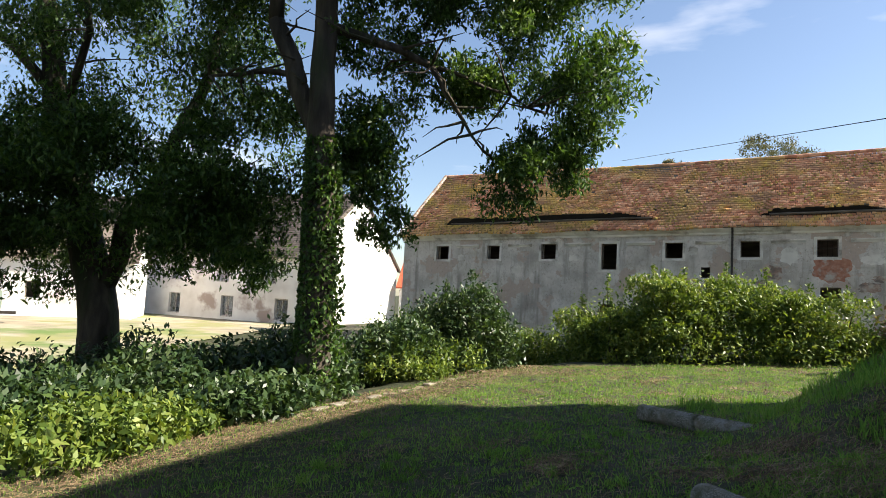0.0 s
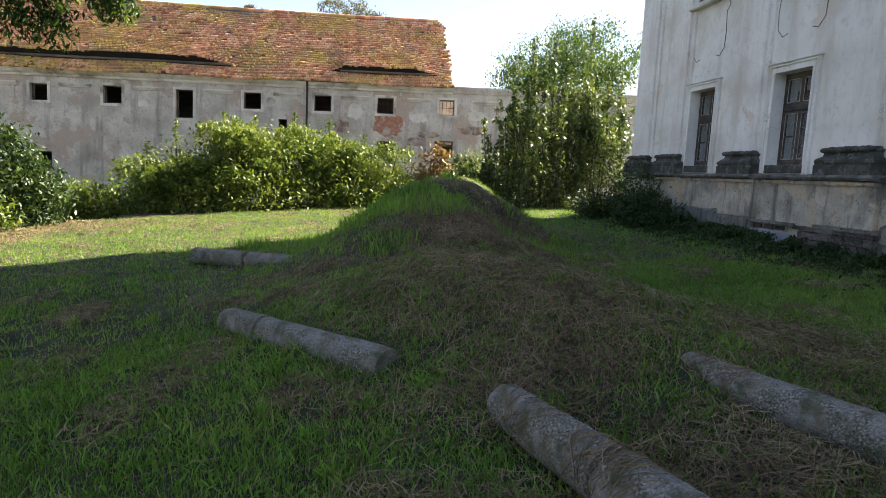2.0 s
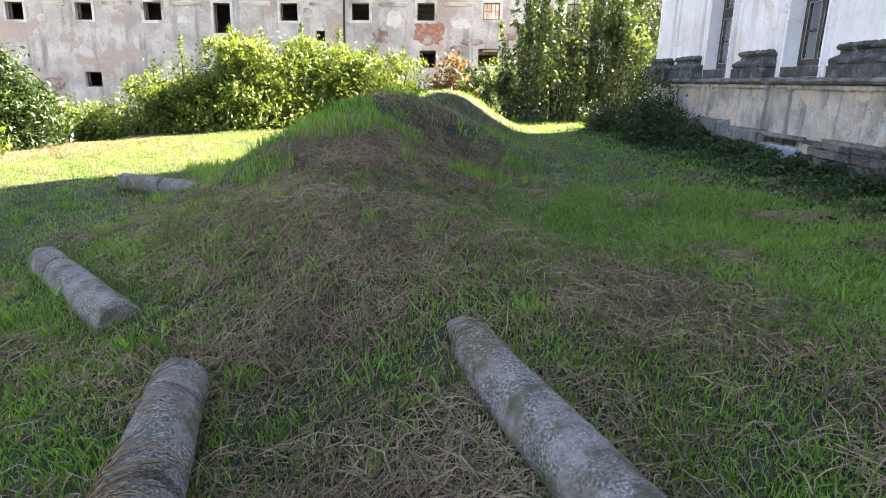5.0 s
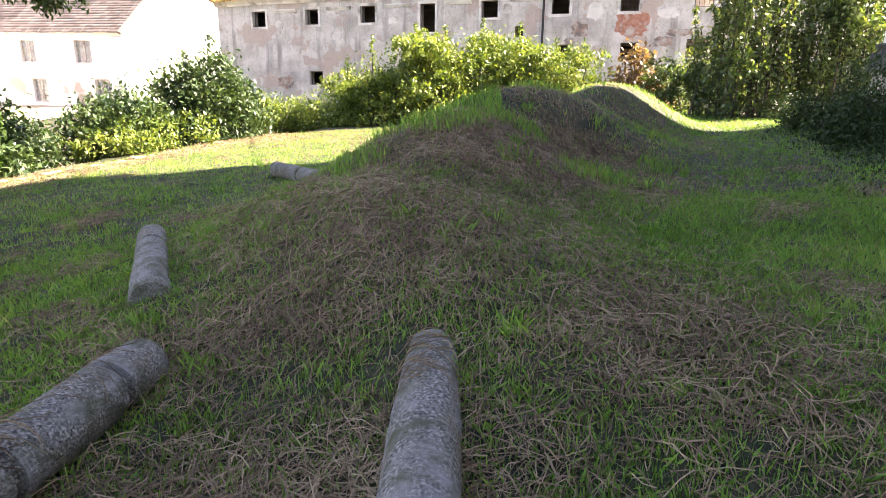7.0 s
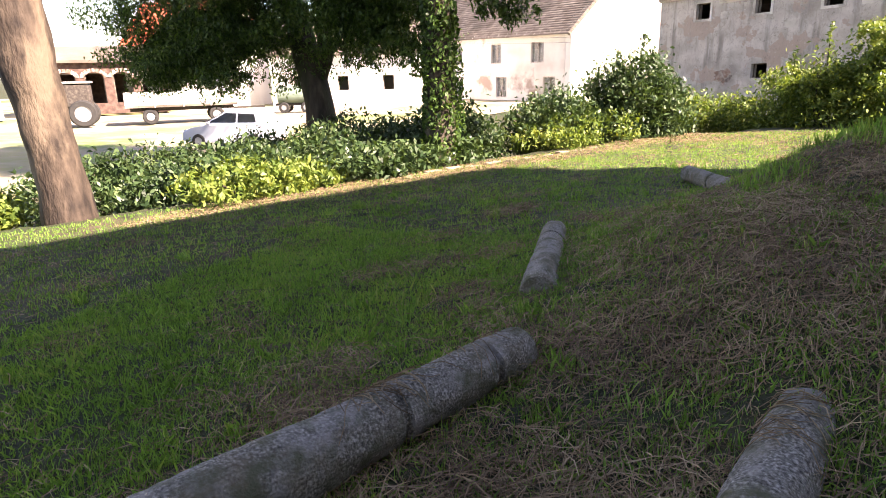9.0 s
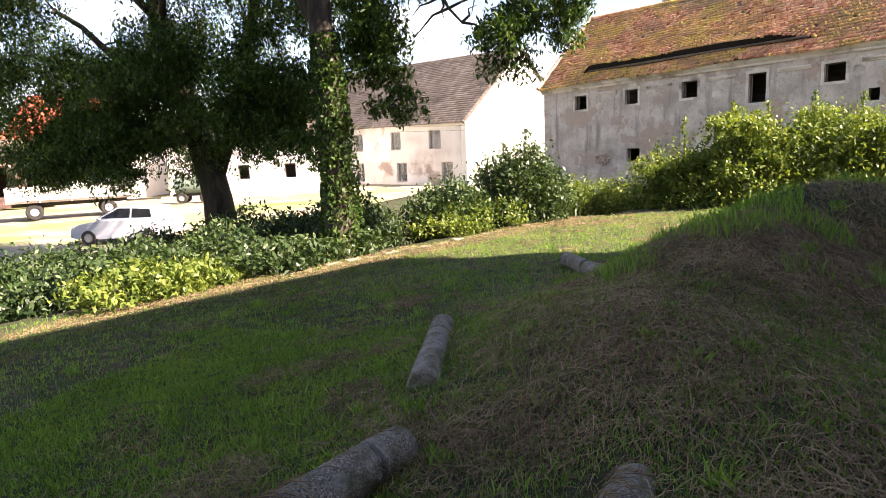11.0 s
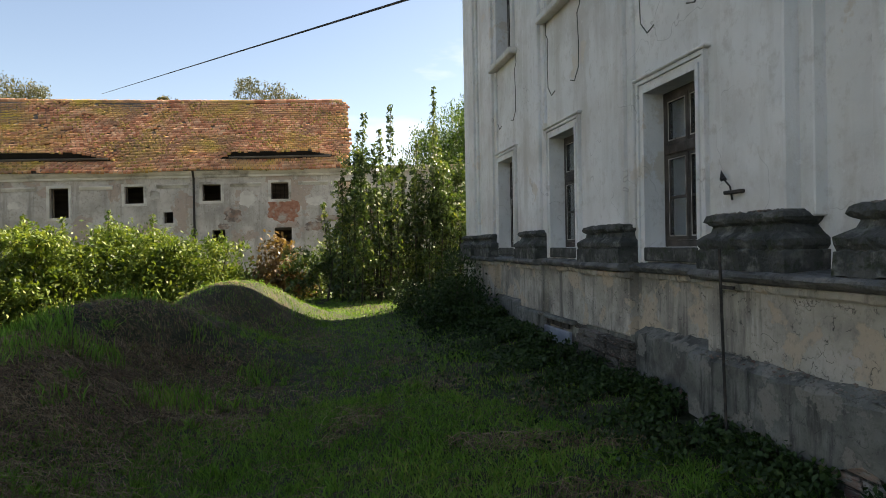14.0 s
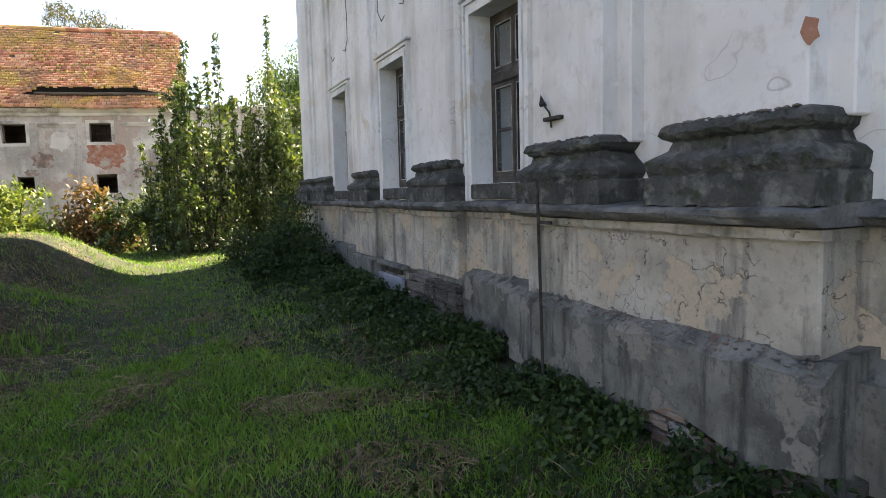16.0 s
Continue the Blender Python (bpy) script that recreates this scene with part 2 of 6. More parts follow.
M_PLASTER = old_plaster("white_plaster", [(0.60, 0.585, 0.56), (0.70, 0.69, 0.67), (0.77, 0.76, 0.745)], (0.47, 0.43, 0.38), (0.62, 0.56, 0.48), streak=0.5, crack=0.4, peel=0.62, scale=0.9, bump=0.25, fissure=1.3, width=0.0022)
M_SOCLE = old_plaster("stained_plaster", [(0.30, 0.275, 0.235), (0.43, 0.395, 0.335), (0.57, 0.535, 0.475)], (0.14, 0.132, 0.117), (0.50, 0.41, 0.31), streak=0.95, crack=0.85, peel=0.56, scale=2.0, bump=0.7, fissure=7.0, width=0.012)
M_GREYBAND = old_plaster("grey_render", [(0.10, 0.10, 0.088), (0.155, 0.155, 0.137), (0.225, 0.222, 0.20)], (0.04, 0.041, 0.036), (0.23, 0.215, 0.185), streak=0.9, crack=0.6, peel=0.575, scale=3.2, bump=0.6, fissure=5.0, width=0.006)
M_DARKSTONE = material("mossy_dark_stone", [(0.035, 0.037, 0.033), (0.065, 0.066, 0.06), (0.11, 0.11, 0.10)], scale=4, bump=0.8, fine=40,
                       blotch=[(0.17, 0.17, 0.15), (0.04, 0.048, 0.028)], blotch_scale=6.5, blotch_at=(0.53, 0.66))
M_GRANITE = material("granite", [(0.035, 0.033, 0.027), (0.15, 0.142, 0.122), (0.36, 0.345, 0.31)], scale=75, detail=4, bump=0.6, fine=95,
                     blotch=[(0.13, 0.108, 0.07), (0.24, 0.23, 0.215), (0.075, 0.08, 0.045)], blotch_scale=3.2, blotch_at=(0.48, 0.66))
M_BRICK = material("old_brick", [(0.16, 0.09, 0.07), (0.26, 0.135, 0.10), (0.36, 0.26, 0.21)], scale=6, bump=0.5, fine=45, random_value=0.8,
                   blotch=[(0.38, 0.35, 0.32), (0.13, 0.115, 0.10)], blotch_scale=2.2, blotch_at=(0.47, 0.6))
M_BRICKRED = material("bare_red_brick", [(0.24, 0.10, 0.06), (0.36, 0.16, 0.10), (0.42, 0.22, 0.15)], scale=5, bump=0.6, fine=30, blotch=[(0.42, 0.38, 0.32)], blotch_scale=1.2, blotch_at=(0.55, 0.66))
M_WORNBRICK = material("worn_brick", [(0.20, 0.12, 0.085), (0.30, 0.20, 0.15), (0.40, 0.33, 0.27)], scale=4, bump=0.6, fine=24, blotch=[(0.40, 0.36, 0.30), (0.16, 0.13, 0.11)], blotch_scale=2.0, blotch_at=(0.48, 0.6))
M_MOSS = material("roof_moss", [(0.11, 0.075, 0.028), (0.22, 0.15, 0.045), (0.34, 0.24, 0.06), (0.20, 0.11, 0.05)], scale=1.2, bump=0, island=True, rough=0.95)
M_RUBBLE = material("rubble_stone", [(0.055, 0.05, 0.043), (0.12, 0.108, 0.092), (0.21, 0.19, 0.165)], scale=5, bump=0.8, fine=26, random_value=0.4,
                    blotch=[(0.30, 0.28, 0.25), (0.19, 0.11, 0.085)], blotch_scale=3, blotch_at=(0.55, 0.68))
M_SLAB = material("blue_grey_slab", [(0.24, 0.26, 0.30), (0.31, 0.33, 0.37), (0.36, 0.38, 0.42)], scale=3, bump=0.15, rough=0.6, blotch=[(0.18, 0.18, 0.18)], blotch_scale=2)
M_BARNWALL = old_plaster("weathered_barn_plaster", [(0.38, 0.34, 0.29), (0.50, 0.46, 0.40), (0.62, 0.58, 0.52)], (0.25, 0.225, 0.19), (0.42, 0.33, 0.265), streak=0.85, crack=0.6, peel=0.555, scale=0.75, bump=0.7, fissure=2.6, width=0.010)
M_BARNTRIM = material("pale_lime_plaster", [(0.50, 0.47, 0.40), (0.60, 0.57, 0.50), (0.68, 0.64, 0.57)], scale=1.3, bump=0.3, fine=18, blotch=[(0.25, 0.22, 0.18)], blotch_scale=0.7)
M_TILE = material("roof_tile", [(0.14, 0.065, 0.045), (0.50, 0.20, 0.11), (0.74, 0.38, 0.22), (0.80, 0.56, 0.36)], scale=1.1, bump=0.3, fine=25, island=True, rough=0.9,
                  blotch=[(0.58, 0.41, 0.08), (0.36, 0.20, 0.12)], blotch_scale=0.42, blotch_at=(0.47, 0.66))
# Black painted for the shade inside the eyebrow dormers.
M_DARK = material("void_shade_black", [(0.008, 0.007, 0.006), (0.016, 0.014, 0.012)], bump=0)
M_WOOD = material("grey_timber", [(0.06, 0.05, 0.04), (0.12, 0.10, 0.08), (0.19, 0.165, 0.135)], scale=4, bump=0.6, fine=30, stretch=(0.2, 1, 1))
M_WINFRAME = material("dark_window_frame", [(0.025, 0.02, 0.017), (0.05, 0.042, 0.036), (0.09, 0.078, 0.066)], scale=7, bump=0.3, rough=0.6)
M_WINPALE = material("flaking_pale_paint", [(0.28, 0.265, 0.24), (0.42, 0.40, 0.37), (0.5, 0.48, 0.45)], scale=9, bump=0.4, rough=0.7, blotch=[(0.15, 0.12, 0.10)], blotch_scale=5)
M_CURTAIN = material("dusty_curtain", [(0.05, 0.046, 0.042), (0.085, 0.08, 0.073), (0.13, 0.122, 0.11)], scale=2, bump=0.5, fine=9, stretch=(6, 6, 0.3))
M_GLASS = glass("old_glass")
M_IRON = material("rusty_iron", [(0.012, 0.011, 0.01), (0.03, 0.026, 0.022), (0.06, 0.045, 0.035)], scale=20, bump=0.3, rough=0.6)
M_HOUSEWHITE = material("white_limewash", [(0.66, 0.64, 0.60), (0.74, 0.72, 0.69), (0.80, 0.79, 0.76)], scale=0.5, bump=0.1, blotch=[(0.55, 0.50, 0.45)], blotch_scale=0.25, blotch_at=(0.58, 0.72))
# Brown brick with the arcade stable's shade put into its colour.
M_DARKBRICK = material("shade_brown_brick", [(0.05, 0.03, 0.024), (0.085, 0.052, 0.042), (0.13, 0.085, 0.07)], scale=3, bump=0.3, fine=20)
M_HOUSEPINK = material("patchy_pale_render", [(0.52, 0.48, 0.45), (0.66, 0.63, 0.60), (0.74, 0.72, 0.69)], scale=0.6, bump=0.2, blotch=[(0.34, 0.27, 0.24)], blotch_scale=0.35, blotch_at=(0.56, 0.64))
M_GREYROOF = material("grey_brown_roof_tile", [(0.09, 0.075, 0.06), (0.14, 0.115, 0.095), (0.20, 0.17, 0.145)], scale=1.2, bump=0.4, fine=20, island=True, rough=0.95, blotch=[(0.07, 0.06, 0.05)], blotch_scale=0.3)
M_REDROOF = material("new_red_roof", [(0.40, 0.07, 0.04), (0.50, 0.10, 0.05), (0.55, 0.14, 0.08)], scale=1, bump=0.3)
M_YARD = material("dusty_yard", [(0.19, 0.165, 0.115), (0.27, 0.235, 0.165), (0.34, 0.30, 0.22)], scale=0.6, bump=0.4, fine=8, blotch=[(0.10, 0.15, 0.04), (0.20, 0.20, 0.08)], blotch_scale=0.10, blotch_at=(0.5, 0.6))
M_CAR = material("pale_blue_car_paint", [(0.40, 0.44, 0.52), (0.42, 0.46, 0.54)], bump=0, rough=0.25, spec=0.6)
M_TYRE = material("tyre_rubber", [(0.02, 0.02, 0.02), (0.035, 0.034, 0.032)], bump=0.2)
M_RIM = material("painted_rim", [(0.30, 0.30, 0.30), (0.4, 0.4, 0.4)], bump=0, metal=0.4, rough=0.5)
M_TRAILER = material("pale_grey_trailer_boards", [(0.42, 0.41, 0.40), (0.52, 0.51, 0.50)], scale=3, bump=0.2, blotch=[(0.3, 0.27, 0.24)], blotch_scale=1)
M_GREENTANK = material("faded_green_paint", [(0.12, 0.17, 0.13), (0.17, 0.22, 0.17)], scale=2, bump=0.1, rough=0.5)
M_RED = material("red_paint", [(0.40, 0.03, 0.02), (0.5, 0.05, 0.03)], bump=0)
M_KERB = material("worn_concrete", [(0.12, 0.105, 0.08), (0.19, 0.17, 0.13), (0.27, 0.24, 0.19)], scale=5, bump=0.5, fine=30, blotch=[(0.13, 0.15, 0.06)], blotch_scale=1.5)


# ---- building helpers ----
def part(name, bm, mat, parent=None, label="", smooth=False):
    """Links a bmesh as one mesh object, under a parent where one is given."""
    me = bpy.data.meshes.new(name)
    bm.to_mesh(me)
    bm.free()
    me.materials.append(mat)
    if smooth:
        for p in me.polygons:
            p.use_smooth = True
    ob = new(name, me)
    if parent is not None:
        ob.parent = parent
    if label:
        ob["label"] = label
    return ob


def arrays(name, verts, faces, mat, parent=None, label="", smooth=False):
    """One mesh object from an (n, 3) array of points and an (m, k) array of corners."""
    me = bpy.data.meshes.new(name)
    v, f = np.asarray(verts, np.float32), np.asarray(faces, np.int32)
    k = f.shape[1]
    me.vertices.add(len(v))
    me.vertices.foreach_set("co", v.ravel())
    me.loops.add(f.size)
    me.loops.foreach_set("vertex_index", f.ravel())
    me.polygons.add(len(f))
    me.polygons.foreach_set("loop_start", np.arange(0, f.size, k, dtype=np.int32))
    if smooth:
        me.polygons.foreach_set("use_smooth", np.ones(len(f), bool))
    me.update(calc_edges=True)
    me.materials.append(mat)
    ob = new(name, me)
    if parent is not None:
        ob.parent = parent
    if label:
        ob["label"] = label
    return ob


def box(bm, x0, x1, y0, y1, z0, z1, bevel=0.0, m=None):
    r = bmesh.ops.create_cube(bm, size=1, matrix=Matrix.LocRotScale(((x0 + x1) / 2, (y0 + y1) / 2, (z0 + z1) / 2), None, (x1 - x0, y1 - y0, z1 - z0)))
    vs = r["verts"]
    if bevel:
        es = list({e for v in vs for e in v.link_edges})
        r = bmesh.ops.bevel(bm, geom=es, offset=bevel, segments=1, affect="EDGES", profile=0.5)
        vs = r["verts"]
    if m is not None:
        bmesh.ops.transform(bm, matrix=m, verts=vs)
    return vs


def boxed(*dims, bevel=0.0):
    bm = bmesh.new()
    box(bm, *dims, bevel=bevel)
    return bm


def extrude_profile(bm, profile, x0, x1, ends=True):
    """A moulding: a closed profile of (y, z) points drawn along x."""
    a = [bm.verts.new((x0, y, z)) for y, z in profile]
    b = [bm.verts.new((x1, y, z)) for y, z in profile]
    n = len(profile)
    for i in range(n):
        bm.faces.new((a[i], a[(i + 1) % n], b[(i + 1) % n], b[i]))
    if ends:
        bm.faces.new(a[::-1])
        bm.faces.new(b)
    bmesh.ops.recalc_face_normals(bm, faces=bm.faces)


def grid_wall(bm, x0, x1, z0, z1, y0, y1, openings, xs=(), zs=()):
    """A wall slab from y0 to y1 with rectangular openings (x0, x1, z0, z1) cut right through it."""
    gx = sorted({x0, x1, *[o[0] for o in openings], *[o[1] for o in openings], *xs})
    gz = sorted({z0, z1, *[o[2] for o in openings], *[o[3] for o in openings], *zs})
    cache = {}

    def vert(i, j, y):
        key = (i, j, y)
        if key not in cache:
            cache[key] = bm.verts.new((gx[i], y, gz[j]))
        return cache[key]

    def solid(i, j):
        if not (0 <= i < len(gx) - 1 and 0 <= j < len(gz) - 1):
            return False
        cx, cz = (gx[i] + gx[i + 1]) / 2, (gz[j] + gz[j + 1]) / 2
        return not any(a < cx < b and c < cz < d for a, b, c, d in openings)

    for i in range(len(gx) - 1):
        for j in range(len(gz) - 1):
            if not solid(i, j):
                continue
            for y in (y0, y1):
                bm.faces.new([vert(i, j, y), vert(i + 1, j, y), vert(i + 1, j + 1, y), vert(i, j + 1, y)])
            for di, dj, a, b in ((-1, 0, (i, j), (i, j + 1)), (1, 0, (i + 1, j), (i + 1, j + 1)), (0, -1, (i, j), (i + 1, j)), (0, 1, (i, j + 1), (i + 1, j + 1))):
                if not solid(i + di, j + dj):
                    bm.faces.new([vert(*a, y0), vert(*b, y0), vert(*b, y1), vert(*a, y1)])
    bmesh.ops.recalc_face_normals(bm, faces=bm.faces)


def tube(bm, points, radii, sides=10, wobble=0.0, rng=None, cap=True):
    """A tapering limb along points."""
    rings = []
    pts = [Vector(p) for p in points]
    for i, p in enumerate(pts):
        way = (pts[min(i + 1, len(pts) - 1)] - pts[max(i - 1, 0)]).normalized()
        q = way.to_track_quat("Z", "Y") if i == 0 else last.rotation_difference(way) @ q
        last = way
        ring = []
        for k in range(sides):
            a = 2 * math.pi * k / sides
            r = radii[i] * (1 + (rng.uniform(-wobble, wobble) if rng else 0))
            ring.append(bm.verts.new(p + q @ Vector((r * math.cos(a), r * math.sin(a), 0))))
        rings.append(ring)
    for a, b in zip(rings, rings[1:]):
        for k in range(sides):
            bm.faces.new((a[k], a[(k + 1) % sides], b[(k + 1) % sides], b[k]))
    if cap:
        bm.faces.new(rings[0][::-1])
        bm.faces.new(rings[-1])


def empty(name, m, label="", category="", group="", kind=""):
    ob = new(name)
    ob.matrix_basis = m
    return tagged(ob, label, category, group, kind)


# ---- vegetation helpers ----
def leaves(name, centres, size, mat, rng, parent=None, label="", droop=0.35, aspect=0.45, spread=0.3):
    """Folded pointed leaves, one at each centre."""
    n = len(centres)
    a = rng.normal(size=(n, 3))
    a[:, 2] -= droop * 1.6
    a /= np.linalg.norm(a, axis=1, keepdims=True)
    u = rng.normal(size=(n, 3)) * 0.6 + np.array([0, 0, 1.0])
    b = np.cross(a, u)
    b /= np.linalg.norm(b, axis=1, keepdims=True) + 1e-9
    c = np.cross(b, a)
    L = (size * rng.uniform(1 - spread, 1 + spread, n))[:, None]
    P = np.asarray(centres)
    v = np.empty((n, 4, 3))
    v[:, 0] = P - a * L * 0.5
    v[:, 1] = P + b * L * aspect * 0.5 + c * L * 0.10
    v[:, 2] = P + a * L * 0.5
    v[:, 3] = P - b * L * aspect * 0.5 + c * L * 0.10
    f = np.arange(n * 4).reshape(n, 4)
    return arrays(name, v.reshape(-1, 3), f, mat, parent, label)


def clump_points(rng, blobs, count, shell=0.55):
    """Points gathered towards the skins of ellipsoids (x, y, z, rx, ry, rz), in tufts, so that gaps show."""
    blobs = np.asarray(blobs, float)
    w = blobs[:, 3] * blobs[:, 4] + blobs[:, 5] * blobs[:, 4]
    pick = rng.choice(len(blobs), size=max(1, count // 14), p=w / w.sum())
    d = rng.normal(size=(len(pick), 3))
    d /= np.linalg.norm(d, axis=1, keepdims=True)
    r = shell + (1.08 - shell) * rng.random(len(pick)) ** 0.7
    tuft = blobs[pick, :3] + d * r[:, None] * blobs[pick, 3:]
    base = np.repeat(tuft, 14, axis=0)
    size = np.repeat(np.minimum(blobs[pick, 3], blobs[pick, 5]) * 0.22, 14)[:, None]
    return base + rng.normal(size=base.shape) * np.minimum(size, 0.30)


# ---- ground ----
def smooth(a, b, x):
    t = np.clip((x - a) / (b - a), 0, 1)
    return t * t * (3 - 2 * t)


MOUND = [(4.40, 4.76, 0.57, 2.11, 1.25, 1.06, 1.0), (5.03, 7.03, 0.72, 1.3, 1.67, -0.2, 1.22), (6.89, 8.98, 1.09, 1.77, 1.05, -0.02, 1.05), (9.19, 11.9, 1.04, 2.0, 1.0, -0.58, 1.25), (5.87, 7.94, 0.81, 1.28, 1.63, 0.21, 0.88), (8.0, 10.35, 0.5, 1.5, 1.1, -0.6, 1.0)]


def height(x, y):
    """Ground level: a gentle plane, the long mound, and the bank falling to the farmyard."""
    x, y = np.asarray(x, float), np.asarray(y, float)
    z = -0.186 + 0.065 * np.clip(x, -9, 13) - 0.006 * np.clip(y - 4.5, -10, 22)
    edge = -4.98 + 0.54 * (np.clip(y, -4, 18) - 6) + np.clip(y - 18, 0, 20) * 2.5
    z = z + (-1.30 - z) * smooth(0.4, 5.0, edge - x)
    m = 0
    for cx, cy, h, rx, ry, turn, power in MOUND:
        c, s = math.cos(turn), math.sin(turn)
        dx, dy = (x - cx) * c - (y - cy) * s, (x - cx) * s + (y - cy) * c
        m = m + (h * np.exp(-(((dx / rx) ** 2 + (dy / ry) ** 2) ** power))) ** 1.8
    z = z + m ** (1 / 1.8)
    return z + 0.02 * np.sin(2.3 * x + 1.1 * y) * np.sin(1.7 * y - 0.6 * x)


def ground_z(x, y):
    return float(height(x, y))


def stepped(a, b, fine0, fine1, near, far):
    out, v = [fine0], fine0
    step = near
    while v > a:
        step = min(step * 1.25, far)
        v -= step
        out.append(v)
    out = out[::-1]
    v = fine0
    while v < fine1:
        v += near
        out.append(v)
    step = near
    while v < b:
        step = min(step * 1.25, far)
        v += step
        out.append(v)
    return np.array(out)


gx, gy = stepped(-1500, 1500, -7, 16, 0.14, 200), stepped(-600, 1500, -3, 17, 0.14, 200)
X, Y = np.meshgrid(gx, gy)
Z = height(X, Y)
rough = np.random.RandomState(3).normal(size=X.shape) * 0.012
Z = Z + np.where((X > -7) & (X < 16) & (Y > -3) & (Y < 17), rough, 0)
nx = len(gx)
idx = np.arange(X.size).reshape(X.shape)
quads = np.stack([idx[:-1, :-1], idx[:-1, 1:], idx[1:, 1:], idx[1:, :-1]], -1).reshape(-1, 4)
ground = arrays("ground", np.stack([X, Y, Z], -1).reshape(-1, 3), quads, M_SOIL, smooth=True)
tagged(ground, "mown green lawn with dry patches rising into a long mound", "ground", kind="structure")

# yard: dusty farmyard sheet beyond the bank
yx, yy = np.linspace(-95, -13, 42), np.linspace(2, 80, 40)
YX, YY = np.meshgrid(yx, yy)
idx = np.arange(YX.size).reshape(YX.shape)
quads = np.stack([idx[:-1, :-1], idx[:-1, 1:], idx[1:, 1:], idx[1:, :-1]], -1).reshape(-1, 4)
yard = arrays("yard", np.stack([YX, YY, height(YX, YY) + 0.05], -1).reshape(-1, 3), quads, M_YARD, smooth=True)
tagged(yard, "dusty pale farmyard ground with worn grass patches", "farmyard", kind="structure")

# ---- palace: long plastered facade, local x along the wall, y outwards ----
palace = empty("palace", pose(10.78, 3.02, 0, 0, 0, 64.8), "old palace with stained white plaster, pilasters and dark stone pilaster bases", "building")
S0, S1, ROOF_Z = -16.0, 9.3, 13.1
WINS = [(0.12, 1.08), (2.98, 3.93), (5.80, 6.73)]
lower = [(a, b, 1.98, 3.65) for a, b in WINS] + [(-7.6, -6.5, 1.98, 3.65), (-11.0, -9.9, 1.98, 3.65)]
upper = [(a, b, 5.66, 7.5) for a, b, _, _ in lower]
bm = bmesh.new()
grid_wall(bm, S0, S1, 1.74, ROOF_Z - 0.35, -0.55, 0.0, lower + upper)
part("upper_wall", bm, M_PLASTER, palace, "stained off-white plaster wall")
bm = bmesh.new()
grid_wall(bm, S0, S1, -0.3, 1.70, -0.55, 0.03, [])
part("base_wall", bm, M_SOCLE, palace, "peeling beige plinth plaster")
# end and rear walls
part("end_wall", boxed(S1 - 0.55, S1, -13.0, -0.552, -0.3, ROOF_Z - 0.35), M_PLASTER, palace)
part("end_wall", boxed(S0, S0 + 0.55, -13.0, -0.552, -0.3, ROOF_Z - 0.35), M_PLASTER, palace)
part("rear_wall", boxed(S0, S1, -13.5, -13.002, -0.3, ROOF_Z - 0.35), M_PLASTER, palace)
part("floor_slab", boxed(S0 + 0.56, S1 - 0.56, -12.9, -0.56, 1.2, 1.4), M_WOOD, palace)
part("floor_slab", boxed(S0 + 0.56, S1 - 0.56, -12.9, -0.56, 4.9, 5.2), M_WOOD, palace)
bm = bmesh.new()
extrude_profile(bm, [(-0.3, ROOF_Z - 0.6), (0.10, ROOF_Z - 0.6), (0.16, ROOF_Z - 0.42), (0.30, ROOF_Z - 0.30), (0.42, ROOF_Z - 0.12), (0.42, ROOF_Z), (-0.3, ROOF_Z)], S0 - 0.3, S1 + 0.35)
part("cornice", bm, M_PLASTER, palace)
bm = bmesh.new()
v = [bm.verts.new(p) for p in ((S0 - 0.4, 0.5, ROOF_Z), (S1 + 0.4, 0.5, ROOF_Z), (S1 + 0.4, -13.9, ROOF_Z), (S0 - 0.4, -13.9, ROOF_Z), (S0 + 7, -6.7, ROOF_Z + 3.0), (S1 - 7, -6.7, ROOF_Z + 3.0))]
for f in ((0, 1, 5, 4), (1, 2, 5), (2, 3, 4, 5), (3, 0, 4), (3, 2, 1, 0)):
    bm.faces.new([v[i] for i in f])
bmesh.ops.recalc_face_normals(bm, faces=bm.faces)
part("roof", bm, M_TILE, palace)

SHAFTS = [(1.44, 2.32), (4.24, 5.00), (6.95, 7.80), (8.45, 9.30), (-1.26, -0.54), (-2.72, -1.99), (-5.4, -4.5), (-9.2, -8.3)]
PROUD = 0.10


